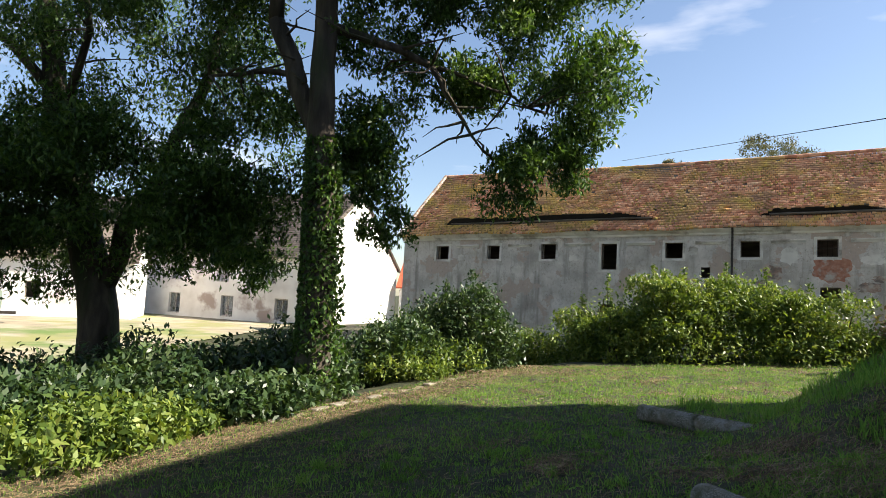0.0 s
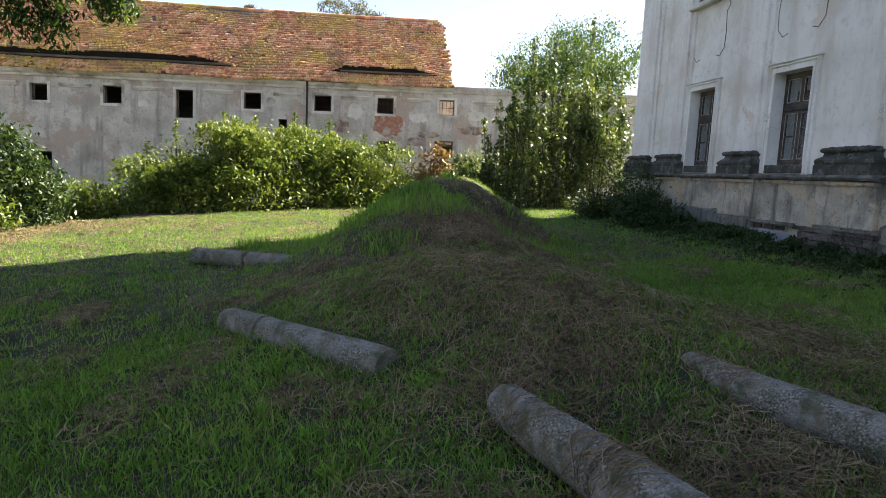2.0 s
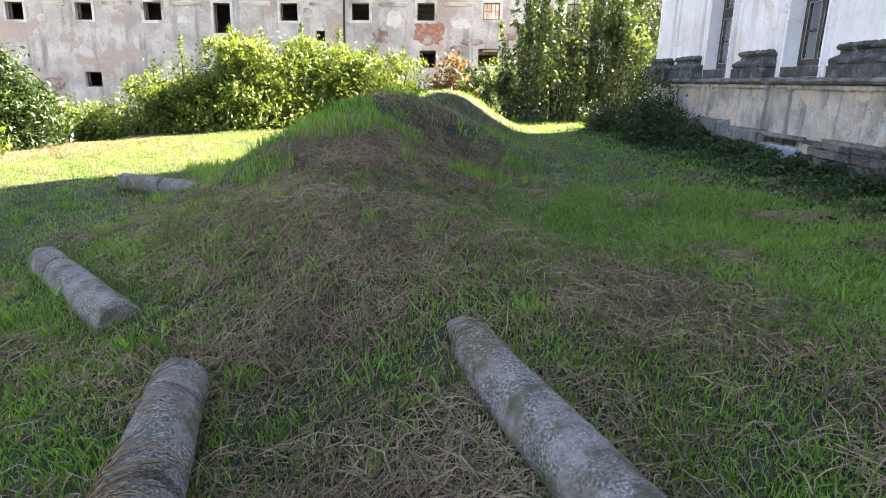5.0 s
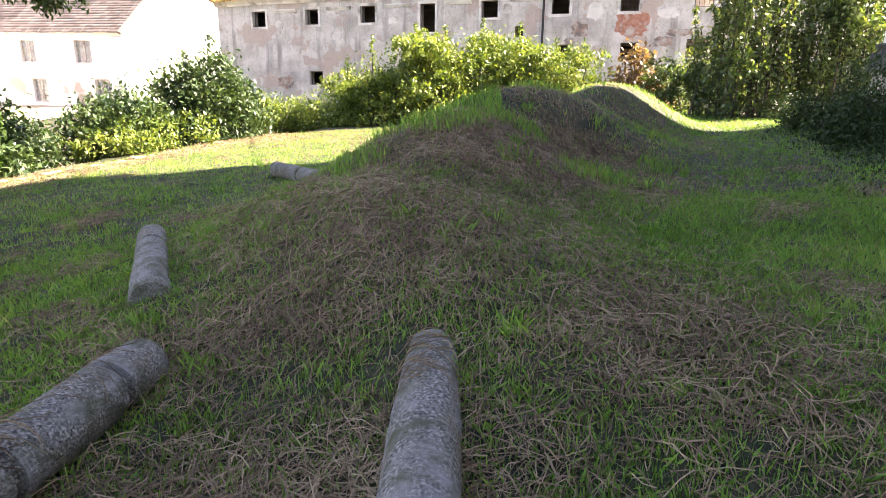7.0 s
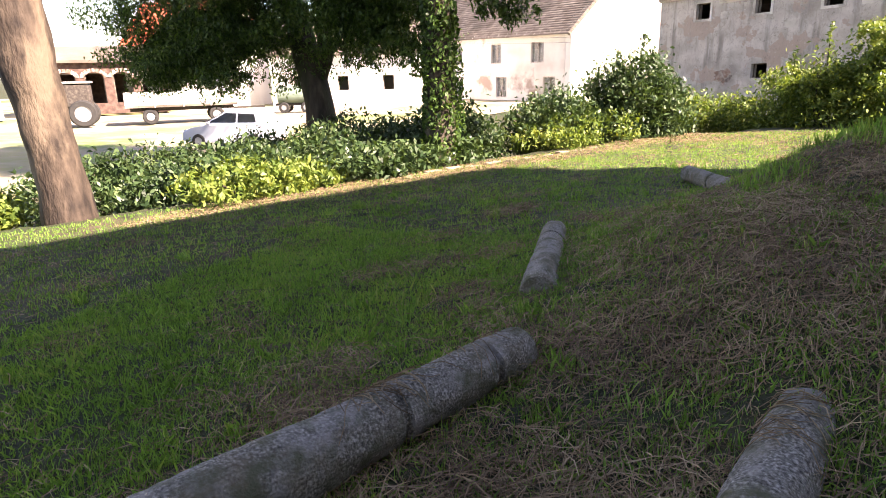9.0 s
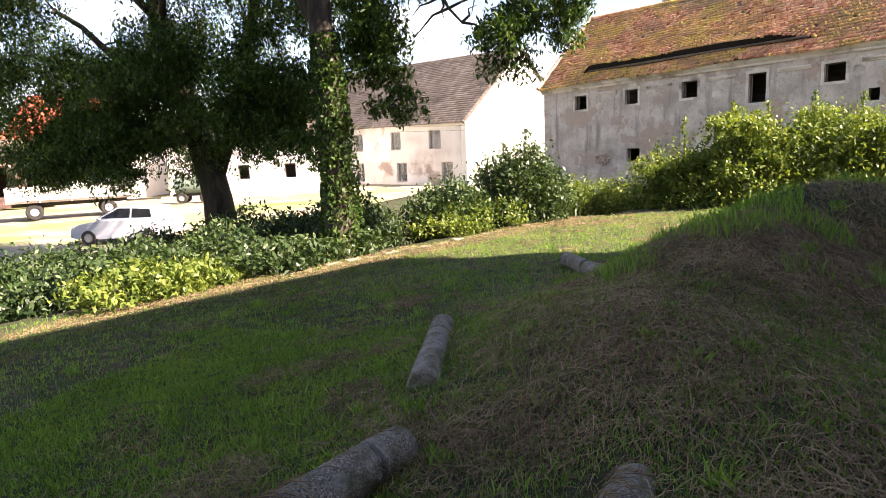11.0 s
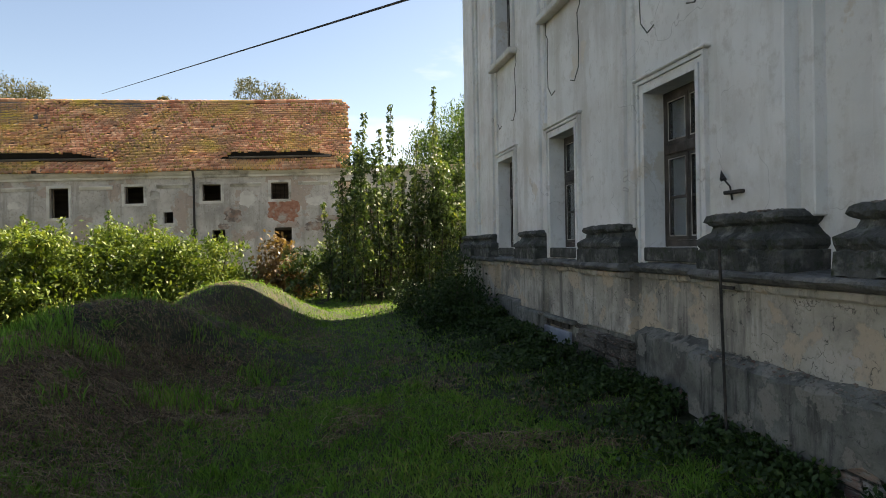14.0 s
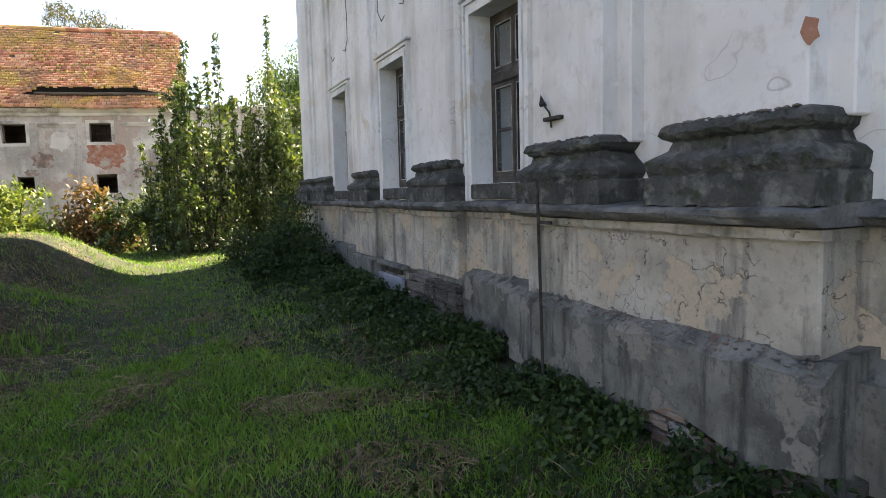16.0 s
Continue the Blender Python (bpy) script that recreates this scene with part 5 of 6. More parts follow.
# the broad hedge before the barn
hedge = shrub("hedge", "broad sunlit yellow-green hedge in front of the barn",
              [(3.9, 20.6, 0.1, 1.1, 1.2, 0.85), (5.2, 20.4, 0.5, 1.2, 1.3, 1.2), (6.8, 20.0, 0.8, 1.3, 1.4, 1.5), (8.4, 19.4, 0.9, 1.3, 1.4, 1.5), (9.9, 18.8, 0.7, 1.2, 1.3, 1.35), (11.1, 18.2, 0.5, 1.0, 1.2, 1.1),
               (7.6, 18.5, 0.3, 2.4, 0.9, 0.9), (10.0, 17.6, 0.3, 1.5, 0.9, 0.9), (5.6, 19.2, 0.1, 1.4, 0.8, 0.7)]
              + crown_blobs(27, [(4.0, 6.0, 19.0, 21.2, 0.2, 1.7, 22, 0.42), (6.0, 9.6, 18.4, 20.8, 0.6, 2.5, 46, 0.45), (9.4, 11.6, 17.2, 19.4, 0.3, 2.1, 26, 0.42)]),
              76000, 0.13, M_LEAF_Y, 21, stems=30, category="hedge")
shoots(hedge, [(4.2, 20.8, 0.9, 2.0), (5.0, 20.6, 1.6, 2.7), (6.3, 20.3, 2.0, 3.1), (7.3, 20.1, 2.3, 3.0), (8.3, 19.6, 2.4, 3.2), (9.4, 19.2, 2.1, 3.1), (10.4, 18.6, 1.7, 2.7)], 0.12, M_LEAF_Y, 22)
shrub("russet_shrub", "tall shrub with russet dying leaves", [(12.4, 17.6, 1.0, 0.6, 0.6, 1.3), (12.7, 17.4, 0.4, 0.7, 0.7, 0.9)], 4500, 0.17, M_LEAF_R, 23)
b2 = shrub("bush", "upright green bush at the lawn's end", [(-0.3, 18.2, 0.5, 0.8, 0.8, 1.2), (0.6, 17.9, 0.6, 0.8, 0.8, 1.35), (1.2, 18.0, 0.3, 0.7, 0.7, 1.0), (0.2, 17.3, -0.1, 1.0, 0.7, 0.6)], 18000, 0.14, M_LEAF, 24, stems=14)
shoots(b2, [(-0.2, 18.3, 1.2, 2.2), (0.5, 18.2, 1.3, 2.5), (1.0, 18.1, 1.0, 2.1)], 0.14, M_LEAF, 25)
shrub("bush", "pale green bush before the barn corner", [(1.6, 21.5, 0.0, 1.2, 0.8, 0.7), (-0.5, 21.6, 0.2, 1.2, 1.0, 1.0), (2.9, 21.4, -0.1, 0.9, 0.8, 0.7)], 13000, 0.125, M_LEAF_Y, 26)
# shrubs along the bank
for k, (x0, y0, x1, y1, n, h0, h1, cnt, mat) in enumerate([
        (-1.9, 15.6, -0.2, 18.4, 4, 1.3, 1.9, 14000, M_LEAF), (-4.3, 12.6, -2.7, 14.8, 4, 1.2, 1.7, 15000, M_LEAF), (-6.0, 9.6, -5.0, 12.0, 4, 1.0, 1.6, 16000, M_LEAF),
        (-6.6, 7.9, -5.9, 9.4, 3, 0.7, 1.2, 14000, M_LEAF), (-8.4, 3.4, -7.9, 5.6, 4, 0.6, 0.9, 12000, M_LEAF_Y), (-8.6, 12.0, -6.0, 15.5, 5, 1.2, 1.9, 14000, M_LEAF),
        (-9.5, 7.0, -8.6, 11.5, 5, 0.6, 1.3, 12000, M_LEAF), (-3.35, 10.2, -2.35, 12.4, 3, 0.5, 0.8, 7000, M_LEAF), (-4.5, 7.9, -3.6, 9.8, 4, 0.4, 0.7, 8000, M_LEAF_Y),
        (-1.0, 15.2, 0.1, 17.0, 3, 0.5, 0.8, 5000, M_LEAF_Y)]):
    shrub("bank_shrub", "leafy green shrub along the bank edge", row_blobs(40 + k, x0, y0, x1, y1, n, 0.95, h0, h1, 0.95), int(cnt * 0.85), 0.145 if mat is M_LEAF else 0.125, mat, 60 + k, stems=8, group="shrubs along the bank")


def bend(p0, p1, n, pr, amount):
    p0, p1 = Vector(p0), Vector(p1)
    out = []
    for i in range(n + 1):
        t = i / n
        p = p0.lerp(p1, t)
        if 0 < i < n:
            p += Vector((pr.uniform(-1, 1), pr.uniform(-1, 1), pr.uniform(-0.4, 0.6))) * amount
        out.append(p)
    return out


def tree(name, label, base, trunk, limbs, blobs, count, size, mat, seed, trunk_r, ivy=0, bark=M_BARK):
    """Trunk and limbs given as polylines, crown of many leaf tufts with gaps."""
    t = empty(name, Matrix(), label, "tree")
    pr = random.Random(seed)
    r = np.random.RandomState(seed)
    bm = bmesh.new()
    pts = [Vector(p) for p in trunk]
    n = len(pts)
    fine, rad = [], []
    for i in range(n - 1):
        for k in range(4):
            f = k / 4
            fine.append(pts[i].lerp(pts[i + 1], f) + Vector((pr.uniform(-1, 1), pr.uniform(-1, 1), 0)) * 0.03)
            rad.append(trunk_r[i] + (trunk_r[i + 1] - trunk_r[i]) * f)
    fine.append(pts[-1]), rad.append(trunk_r[-1])
    tube(bm, fine, rad, sides=16, wobble=0.05, rng=pr)
    part("trunk", bm, bark, t, smooth=True)
    twigs = []
    for p0, p1, r0, r1 in limbs:
        bm = bmesh.new()
        line = bend(p0, p1, 6, pr, 0.12 * (Vector(p1) - Vector(p0)).length / 3)
        tube(bm, line, [r0 + (r1 - r0) * i / 6 for i in range(7)], sides=9, wobble=0.06, rng=pr)
        for i in range(3, 7):
            for _ in range(2):
                q = line[i] + Vector((pr.uniform(-1, 1), pr.uniform(-1, 1), pr.uniform(-0.7, 0.6))) * 1.3
                tube(bm, bend(line[i], q, 3, pr, 0.12), [0.035, 0.025, 0.015, 0.006], sides=5)
        part("limb", bm, M_BARK, t, smooth=True)
    if ivy:
        h = r.random(ivy) ** 0.8
        ang = r.random(ivy) * 2 * math.pi
        ax = np.array([[q.x, q.y, q.z] for q in pts])
        zz = ax[0, 2] + 0.2 + h * 5.6
        px, py = np.interp(zz, ax[:, 2], ax[:, 0]), np.interp(zz, ax[:, 2], ax[:, 1])
        rr = np.interp(zz, ax[:, 2], trunk_r) + 0.02 + (0.03 + 0.12 * (1 - h)) * r.random(ivy) ** 1.5 * (1.2 + np.cos(ang))
        leaves("ivy", np.stack([px + np.cos(ang) * rr, py + np.sin(ang) * rr, zz], -1), 0.10, M_LEAF_D, r, t, "green ivy clinging to the trunk", droop=0.8, aspect=0.7)
    c = clump_points(r, blobs, count, shell=0.25)
    leaves("crown", c, size, mat, r, t, droop=0.6, aspect=0.36)
    return t


tree("ash_tree", "tall ivy-clad ash tree with forked trunk", None, [(-2.52, 12.25, -1.2), (-2.54, 12.3, 1.5), (-2.6, 12.3, 3.6), (-2.72, 12.3, 6.0), (-2.75, 12.35, 9.0), (-2.6, 12.5, 12.5)],
     [((-2.65, 12.3, 4.4), (-3.75, 12.4, 7.0), 0.23, 0.16), ((-3.75, 12.4, 7.0), (-4.7, 12.8, 11.5), 0.16, 0.05), ((-2.7, 12.3, 6.9), (-0.6, 12.4, 6.2), 0.11, 0.07), ((-0.6, 12.4, 6.2), (0.5, 12.6, 4.6), 0.07, 0.02), ((-3.1, 12.3, 5.9), (-5.0, 12.4, 5.8), 0.07, 0.03),
      ((-2.4, 13.5, 9), (1.5, 13, 10.5), 0.14, 0.04), ((-2.5, 13.4, 8), (-1.0, 11, 9.5), 0.10, 0.03), ((-0.6, 12.4, 6.2), (1.8, 13.2, 5.6), 0.05, 0.012)],
     crown_blobs(71, [(-2.2, 2.9, 12.2, 15.0, 5.5, 8.4, 38, 0.66), (-6.5, 3.4, 11.0, 15.5, 7.6, 12.5, 60, 0.85), (0.9, 2.6, 12.8, 14.5, 3.6, 5.6, 14, 0.48), (-2.7, -0.9, 12.9, 14.2, 2.9, 5.6, 16, 0.55), (-5.8, -3.4, 12.5, 14.5, 2.4, 5.5, 14, 0.6)]), 125000, 0.14, M_LEAF_D, 72,
     [0.38, 0.31, 0.29, 0.24, 0.19, 0.10], ivy=5600)
tree("ash_tree", "old spreading ash tree with a dark leaning trunk", None, [(-8.25, 15.20, -1.6), (-8.35, 15.20, 0.8), (-9.05, 15.30, 3.2), (-10.05, 15.40, 6.0), (-10.75, 15.40, 9.5), (-11.15, 15.40, 12)],
     [((-8.35, 15.20, 1.4), (-6.35, 15.00, 6.0), 0.26, 0.14), ((-6.35, 15.00, 6.0), (-4.95, 15.00, 10.5), 0.14, 0.05), ((-9.15, 15.30, 3.4), (-12.75, 14.10, 6.5), 0.18, 0.06), ((-6.75, 15.00, 4.6), (-4.35, 14.40, 4.0), 0.09, 0.03),
      ((-9.55, 15.30, 4.8), (-8.15, 13.10, 8.5), 0.14, 0.05), ((-10.15, 15.40, 6.2), (-13.65, 15.10, 9.5), 0.14, 0.05)],
     crown_blobs(73, [(-15.65, -4.35, 12.10, 17.60, 4.4, 11.5, 120, 0.84), (-13.95, -9.35, 12.60, 16.60, 1.9, 4.8, 44, 0.8), (-7.75, -4.35, 13.10, 16.10, 1.7, 4.8, 40, 0.72), (-13.6, -9.2, 12.6, 16.0, 1.3, 3.4, 56, 0.6), (-10.75, -7.35, 12.40, 14.50, 2.6, 5.2, 34, 0.7), (-16.15, -11.95, 13.10, 17.10, 1.4, 4.6, 40, 0.8), (-5.95, -3.75, 13.30, 15.10, 1.6, 3.4, 14, 0.5)]), 150000, 0.145, M_LEAF_D, 74,
     [0.50, 0.44, 0.38, 0.28, 0.18, 0.08])
tree("linden_tree", "thick sunlit tree trunk with bulging bark beside the lawn", None, [(-6.20, 5.95, -1.4), (-6.36, 5.93, 0.3), (-6.53, 5.9, 1.4), (-6.63, 5.9, 2.4), (-6.70, 5.9, 4.2), (-6.8, 5.9, 7.0)],
     [((-6.8, 6.2, 4.2), (-9.2, 7.2, 7.5), 0.22, 0.08), ((-6.9, 6.2, 5.2), (-6.0, 8.2, 8.5), 0.18, 0.06)],
     crown_blobs(75, [(-11.5, -5.2, 3.0, 9.0, 6.4, 10.5, 34, 1.0)]), 20000, 0.16, M_LEAF_D, 76, [0.46, 0.37, 0.40, 0.42, 0.30, 0.16], bark=M_BARK_PALE)

# young maples at the palace corner
maple = shrub("maple_thicket", "thicket of young maples with sunlit leaves at the palace corner",
              crown_blobs(81, [(13.0, 15.6, 13.5, 16.4, 0.4, 3.4, 40, 0.34), (13.4, 16.2, 14.2, 17.0, 3.2, 4.6, 16, 0.34), (12.2, 13.4, 15.3, 17.6, 0.4, 1.9, 14, 0.42), (15.6, 17.6, 13.6, 15.4, 0.4, 4.4, 40, 0.42)]), 20000, 0.13, M_MAPLE, 82, stems=34, category="maple")
mr = random.Random(83)
spires = [(15.6, 14.3, 0.6, 6.5), (14.35, 14.4, 0.6, 5.85), (13.55, 14.8, 0.6, 5.6), (16.3, 15.3, 0.8, 5.7), (15.0, 15.6, 0.6, 5.5), (13.9, 15.8, 0.6, 5.3)]
spires += [(mr.uniform(12.9, 15.9), mr.uniform(13.4, 16.2), 0.4, mr.uniform(2.6, 4.9)) for _ in range(30)]
spires += [(mr.uniform(15.4, 17.2), mr.uniform(13.3, 15.0), 0.4, mr.uniform(3.4, 5.2)) for _ in range(12)]
shoots(maple, spires, 0.135, M_MAPLE, 83)


def by_wall(s, p):
    return 10.78 + 0.4258 * s - 0.9048 * p, 3.02 + 0.9048 * s + 0.4258 * p


wall_blobs = []
wr = random.Random(88)
for k in range(46):
    s_ = wr.uniform(4.3, 9.2)
    p_ = wr.uniform(0.30, 0.9 + 0.7 * float(smooth(3.0, 6.0, s_)))
    x_, y_ = by_wall(s_, p_)
    hh = wr.uniform(0.05, 0.12) + 0.5 * float(smooth(4.8, 7.4, s_)) * wr.random() ** 1.5
    wall_blobs.append((x_, y_, ground_z(x_, y_) + hh * 0.6, 0.38, 0.38, hh))
for s_, p_, hh in ((7.3, 0.75, 0.62), (7.9, 0.7, 0.72), (8.5, 0.8, 0.6), (6.8, 0.8, 0.5)):
    x_, y_ = by_wall(s_, p_)
    wall_blobs.append((x_, y_, ground_z(x_, y_) + hh * 1.05, 0.34, 0.34, hh))
elder = shrub("elder_shrub", "dark elder and nettle growth against the palace wall", wall_blobs, 22000, 0.075, M_IVY, 85, stems=12)
shoots(elder, [(*by_wall(wr.uniform(5.2, 8.8), wr.uniform(0.4, 1.1)), 0.3, wr.uniform(0.7, 1.35)) for _ in range(16)], 0.085, M_IVY, 84)
shrub("pale_shrub", "low pale shrub behind the mound", [(15.4, 19.2, 0.9, 1.6, 1.0, 1.2), (17.0, 18.4, 0.9, 1.3, 1.0, 1.3)], 14000, 0.11, M_LEAF_Y, 86)
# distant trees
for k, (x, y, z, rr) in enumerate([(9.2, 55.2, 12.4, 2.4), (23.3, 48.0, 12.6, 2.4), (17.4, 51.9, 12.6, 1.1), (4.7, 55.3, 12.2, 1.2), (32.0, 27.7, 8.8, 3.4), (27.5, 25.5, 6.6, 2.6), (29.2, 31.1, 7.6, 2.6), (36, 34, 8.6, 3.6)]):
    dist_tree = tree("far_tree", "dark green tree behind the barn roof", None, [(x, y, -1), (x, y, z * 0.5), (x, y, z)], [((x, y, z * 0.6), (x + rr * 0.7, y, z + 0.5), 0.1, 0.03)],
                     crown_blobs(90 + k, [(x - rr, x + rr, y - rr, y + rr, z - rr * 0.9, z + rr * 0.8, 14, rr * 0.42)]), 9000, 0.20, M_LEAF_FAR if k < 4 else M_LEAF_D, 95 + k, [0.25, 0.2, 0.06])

# ---- grass ----
rg = np.random.RandomState(5)


def blades(name, x, y, h, w, lean, mat, label, lift=0.0):
    n = len(x)
    z = height(x, y) - 0.01 + lift
    ang = rg.random(n) * 2 * math.pi
    la = rg.random(n) * 2 * math.pi
    ll = lean * rg.random(n) * h
    v = np.empty((n, 4, 3))
    cw, sw = np.cos(ang) * w, np.sin(ang) * w
    v[:, 0] = np.stack([x - cw, y - sw, z], -1)
    v[:, 1] = np.stack([x + cw, y + sw, z], -1)
    mx, my = x + np.cos(la) * ll * 0.35, y + np.sin(la) * ll * 0.35
    tx, ty = x + np.cos(la) * ll, y + np.sin(la) * ll
    v[:, 2] = np.stack([tx, ty, z + np.sqrt(np.maximum(h * h - ll * ll, 0.0001))], -1)
    v[:, 3] = np.stack([mx - cw * 0.7, my - sw * 0.7, z + 0.55 * np.sqrt(np.maximum(h * h - ll * ll, 0.0001))], -1)
    f = np.arange(n * 4).reshape(n, 4)
    o = arrays(name, v.reshape(-1, 3), f, mat)
    return tagged(o, label, "grass", kind="stuff")


def lawn_points(n, x0, x1, y0, y1, patch=0.0, seed=1):
    x, y = x0 + (x1 - x0) * rg.random(n), y0 + (y1 - y0) * rg.random(n)
    if patch:
        k = np.sin(x * 1.7 + seed) * np.sin(y * 1.3 + 2 * seed) + 0.6 * np.sin(x * 4.1 + y * 2.7 + seed) + 0.5 * np.sin(y * 5.3 - x * 3.1)
        keep = k > patch
        x, y = x[keep], y[keep]
    s = (x - 10.78) * -0.9048 + (y - 3.02) * 0.4258
    edge = -4.98 + 0.54 * (y - 6)
    ok = (s > 0.5) & (x > edge - 0.3)
    return x[ok], y[ok]


def straw_mask(x, y):
    """Dry cut grass lies over the mound's near foot and around the columns."""
    m = 0
    for cx, cy, rx, ry in ((4.6, 3.9, 1.3, 1.0), (4.5, 5.0, 1.3, 1.1), (5.6, 6.2, 1.2, 1.0), (3.9, 1.8, 1.1, 0.6), (5.8, 2.6, 0.8, 0.9), (7.0, 8.3, 1.0, 1.1), (8.8, 10.2, 1.0, 0.8), (6.5, 6.8, 1.1, 1.0), (3.7, 3.2, 0.8, 0.6), (2.4, 2.0, 0.45, 0.35), (6.4, 0.9, 0.9, 0.7), (1.6, 16.4, 2.0, 0.8), (-1.6, 12.6, 0.5, 1.5), (-3.2, 9.6, 0.4, 1.5)):
        m = np.maximum(m, np.exp(-((x - cx) / rx) ** 2 - ((y - cy) / ry) ** 2))
    strip = np.exp(-((x + 4.98 - 0.54 * (y - 6) - 0.75) / 0.65) ** 2) * (y > 5.5) * 0.85
    patch = 0.5 * (np.sin(x * 2.9 + 1.3 * np.sin(y * 1.9)) * np.sin(y * 2.3 + 1.1 * np.sin(x * 2.1)) > 0.62)
    return np.maximum(np.maximum(m, strip), patch)


x, y = lawn_points(230000, -0.8, 9.5, -0.6, 6.0)
keep = rg.random(len(x)) > straw_mask(x, y) * 0.55
x, y = x[keep], y[keep]
blades("grass", x, y, 0.03 + 0.075 * rg.random(len(x)) ** 2, 0.0024 + 0.0022 * rg.random(len(x)), 0.9, M_GRASS, "short mown green grass")
x, y = lawn_points(270000, -6, 14.5, 0.0, 18.0)
keep = rg.random(len(x)) > straw_mask(x, y) * 0.5
x, y = x[keep], y[keep]
blades("grass", x, y, 0.03 + 0.06 * rg.random(len(x)) ** 2, 0.0038 + 0.0034 * rg.random(len(x)), 0.8, M_GRASS, "short mown green grass")
x, y = lawn_points(60000, -2, 11, -1, 13, patch=0.75, seed=3)
keep = straw_mask(x, y) < 0.5
x, y = x[keep], y[keep]
blades("grass_tufts", x, y, 0.05 + 0.10 * rg.random(len(x)), 0.003 + 0.0025 * rg.random(len(x)), 0.7, M_GRASS, "taller fresh green grass tufts")
x, y = lawn_points(14000, 4.0, 8.2, 6.2, 11.6, patch=0.2, seed=5)
blades("grass_tufts", x, y, 0.08 + 0.14 * rg.random(len(x)), 0.005 + 0.003 * rg.random(len(x)), 0.5, M_GRASS, "long uncut grass on the mound")


# scattered tufts: many blades from one root
tx, ty = lawn_points(420, -1.5, 9.5, -1.0, 9.0)
near = np.array([(2.6, 0.9), (2.55, 1.2), (2.7, 0.75), (2.5, 1.0), (3.4, 2.9), (2.9, 3.6), (4.9, 2.2), (4.85, 1.6), (5.0, 0.9), (4.2, 1.0), (2.2, 4.6), (6.3, 0.3), (2.0, 3.0)])
tx, ty = np.concatenate([tx, near[:, 0], near[:, 0] + 0.06]), np.concatenate([ty, near[:, 1], near[:, 1] - 0.05])
k = 34
x, y = np.repeat(tx, k) + rg.normal(size=len(tx) * k) * 0.035, np.repeat(ty, k) + rg.normal(size=len(tx) * k) * 0.035
hh = np.repeat(0.07 + 0.10 * rg.random(len(tx)) ** 1.8, k) * (0.5 + 0.6 * rg.random(len(x)))
blades("grass_tufts", x, y, hh, 0.0032 + 0.0025 * rg.random(len(x)), 0.85, M_GRASS, "fresh green grass tufts between the columns")


def straws(n, x0, x1, y0, y1, length, label, width=0.0021, spill=0.10, loft=0.06):
    """Bent dry stalks lying crossed over one another."""
    x, y = lawn_points(n, x0, x1, y0, y1)
    keep = rg.random(len(x)) < straw_mask(x, y) ** 1.1 + spill
    x, y = x[keep], y[keep]
    m = len(x)
    a = rg.random(m) * 2 * math.pi
    bow = rg.normal(size=m) * 0.35
    L = length * (0.35 + rg.random(m) ** 1.5)
    w = width * (0.7 + 0.8 * rg.random(m))
    up = rg.random(m) ** 2 * loft
    ends = [up * rg.random(m), up * (0.6 + 0.6 * rg.random(m)), up * rg.random(m)]
    px, py = x - np.cos(a) * L / 2, y - np.sin(a) * L / 2
    v = np.empty((m, 6, 3))
    for k in range(3):
        turn = a + bow * (k - 0.5)
        if k:
            px, py = px + np.cos(turn) * L / 2, py + np.sin(turn) * L / 2
        z = height(px, py) + 0.006 + ends[k]
        sx, sy = -np.sin(turn) * w, np.cos(turn) * w
        v[:, 2 * k] = np.stack([px - sx, py - sy, z], -1)
        v[:, 2 * k + 1] = np.stack([px + sx, py + sy, z + 0.002], -1)
    base = (np.arange(m) * 6)[:, None]
    f = np.concatenate([base + np.array([0, 1, 3, 2]), base + np.array([2, 3, 5, 4])])
    o = arrays("cut_grass", v.reshape(-1, 3), f, M_STRAW)
    return tagged(o, label, "dry grass", kind="stuff")


straws(380000, -4.5, 10.5, -1.0, 18.0, 0.12, "dry cut grass and straw strewn over the mound")
straws(150000, 1.0, 9.5, -0.5, 8.0, 0.24, "long matted straw between the granite columns", width=0.0015, spill=0.03, loft=0.09)


# dark weeds creeping out from the palace wall
n = 52000
ws, wp = -3.4 + 12.4 * rg.random(n), 0.3 + np.abs(rg.normal(size=n)) * (0.32 + 0.55 * rg.random(n))
wx, wy = by_wall(ws, wp)
clump = np.sin(ws * 3.1) * np.sin(wp * 5.0 + ws) + 0.8 * np.sin(ws * 7.7 + wp * 3)
keep = (clump > -0.55) & (wp < 2.9) & (rg.random(n) < np.clip(0.6 + ws * 0.07, 0.3, 0.95))
wx, wy, wp = wx[keep], wy[keep], wp[keep]
wz = height(wx, wy) + rg.random(len(wx)) * (0.04 + 0.16 * np.exp(-(wp - 0.3) * 1.3))
weeds = leaves("weeds", np.stack([wx, wy, wz], -1), 0.055, M_IVY, rg, droop=0.2, aspect=0.55)
tagged(weeds, "dark ivy and nettles creeping along the palace foot", "weeds", kind="stuff")

# ---- palace details ----
def iron_rod():
    bm = bmesh.new()
    tube(bm, [(-0.81, 0.46, 1.97), (-0.85, 0.465, 1.1), (-0.93, 0.50, 0.36)], [0.012, 0.012, 0.012], sides=8)
    r = part("iron_rod", bm, M_IRON)
    r.matrix_basis = palace.matrix_basis.copy()
    tagged(r, "thin black iron rod leaning against the palace pedestal", "rod")
    part("clip", boxed(-0.97, -0.80, 0.44, 0.46, 1.66, 1.685), M_IRON, r)


iron_rod()


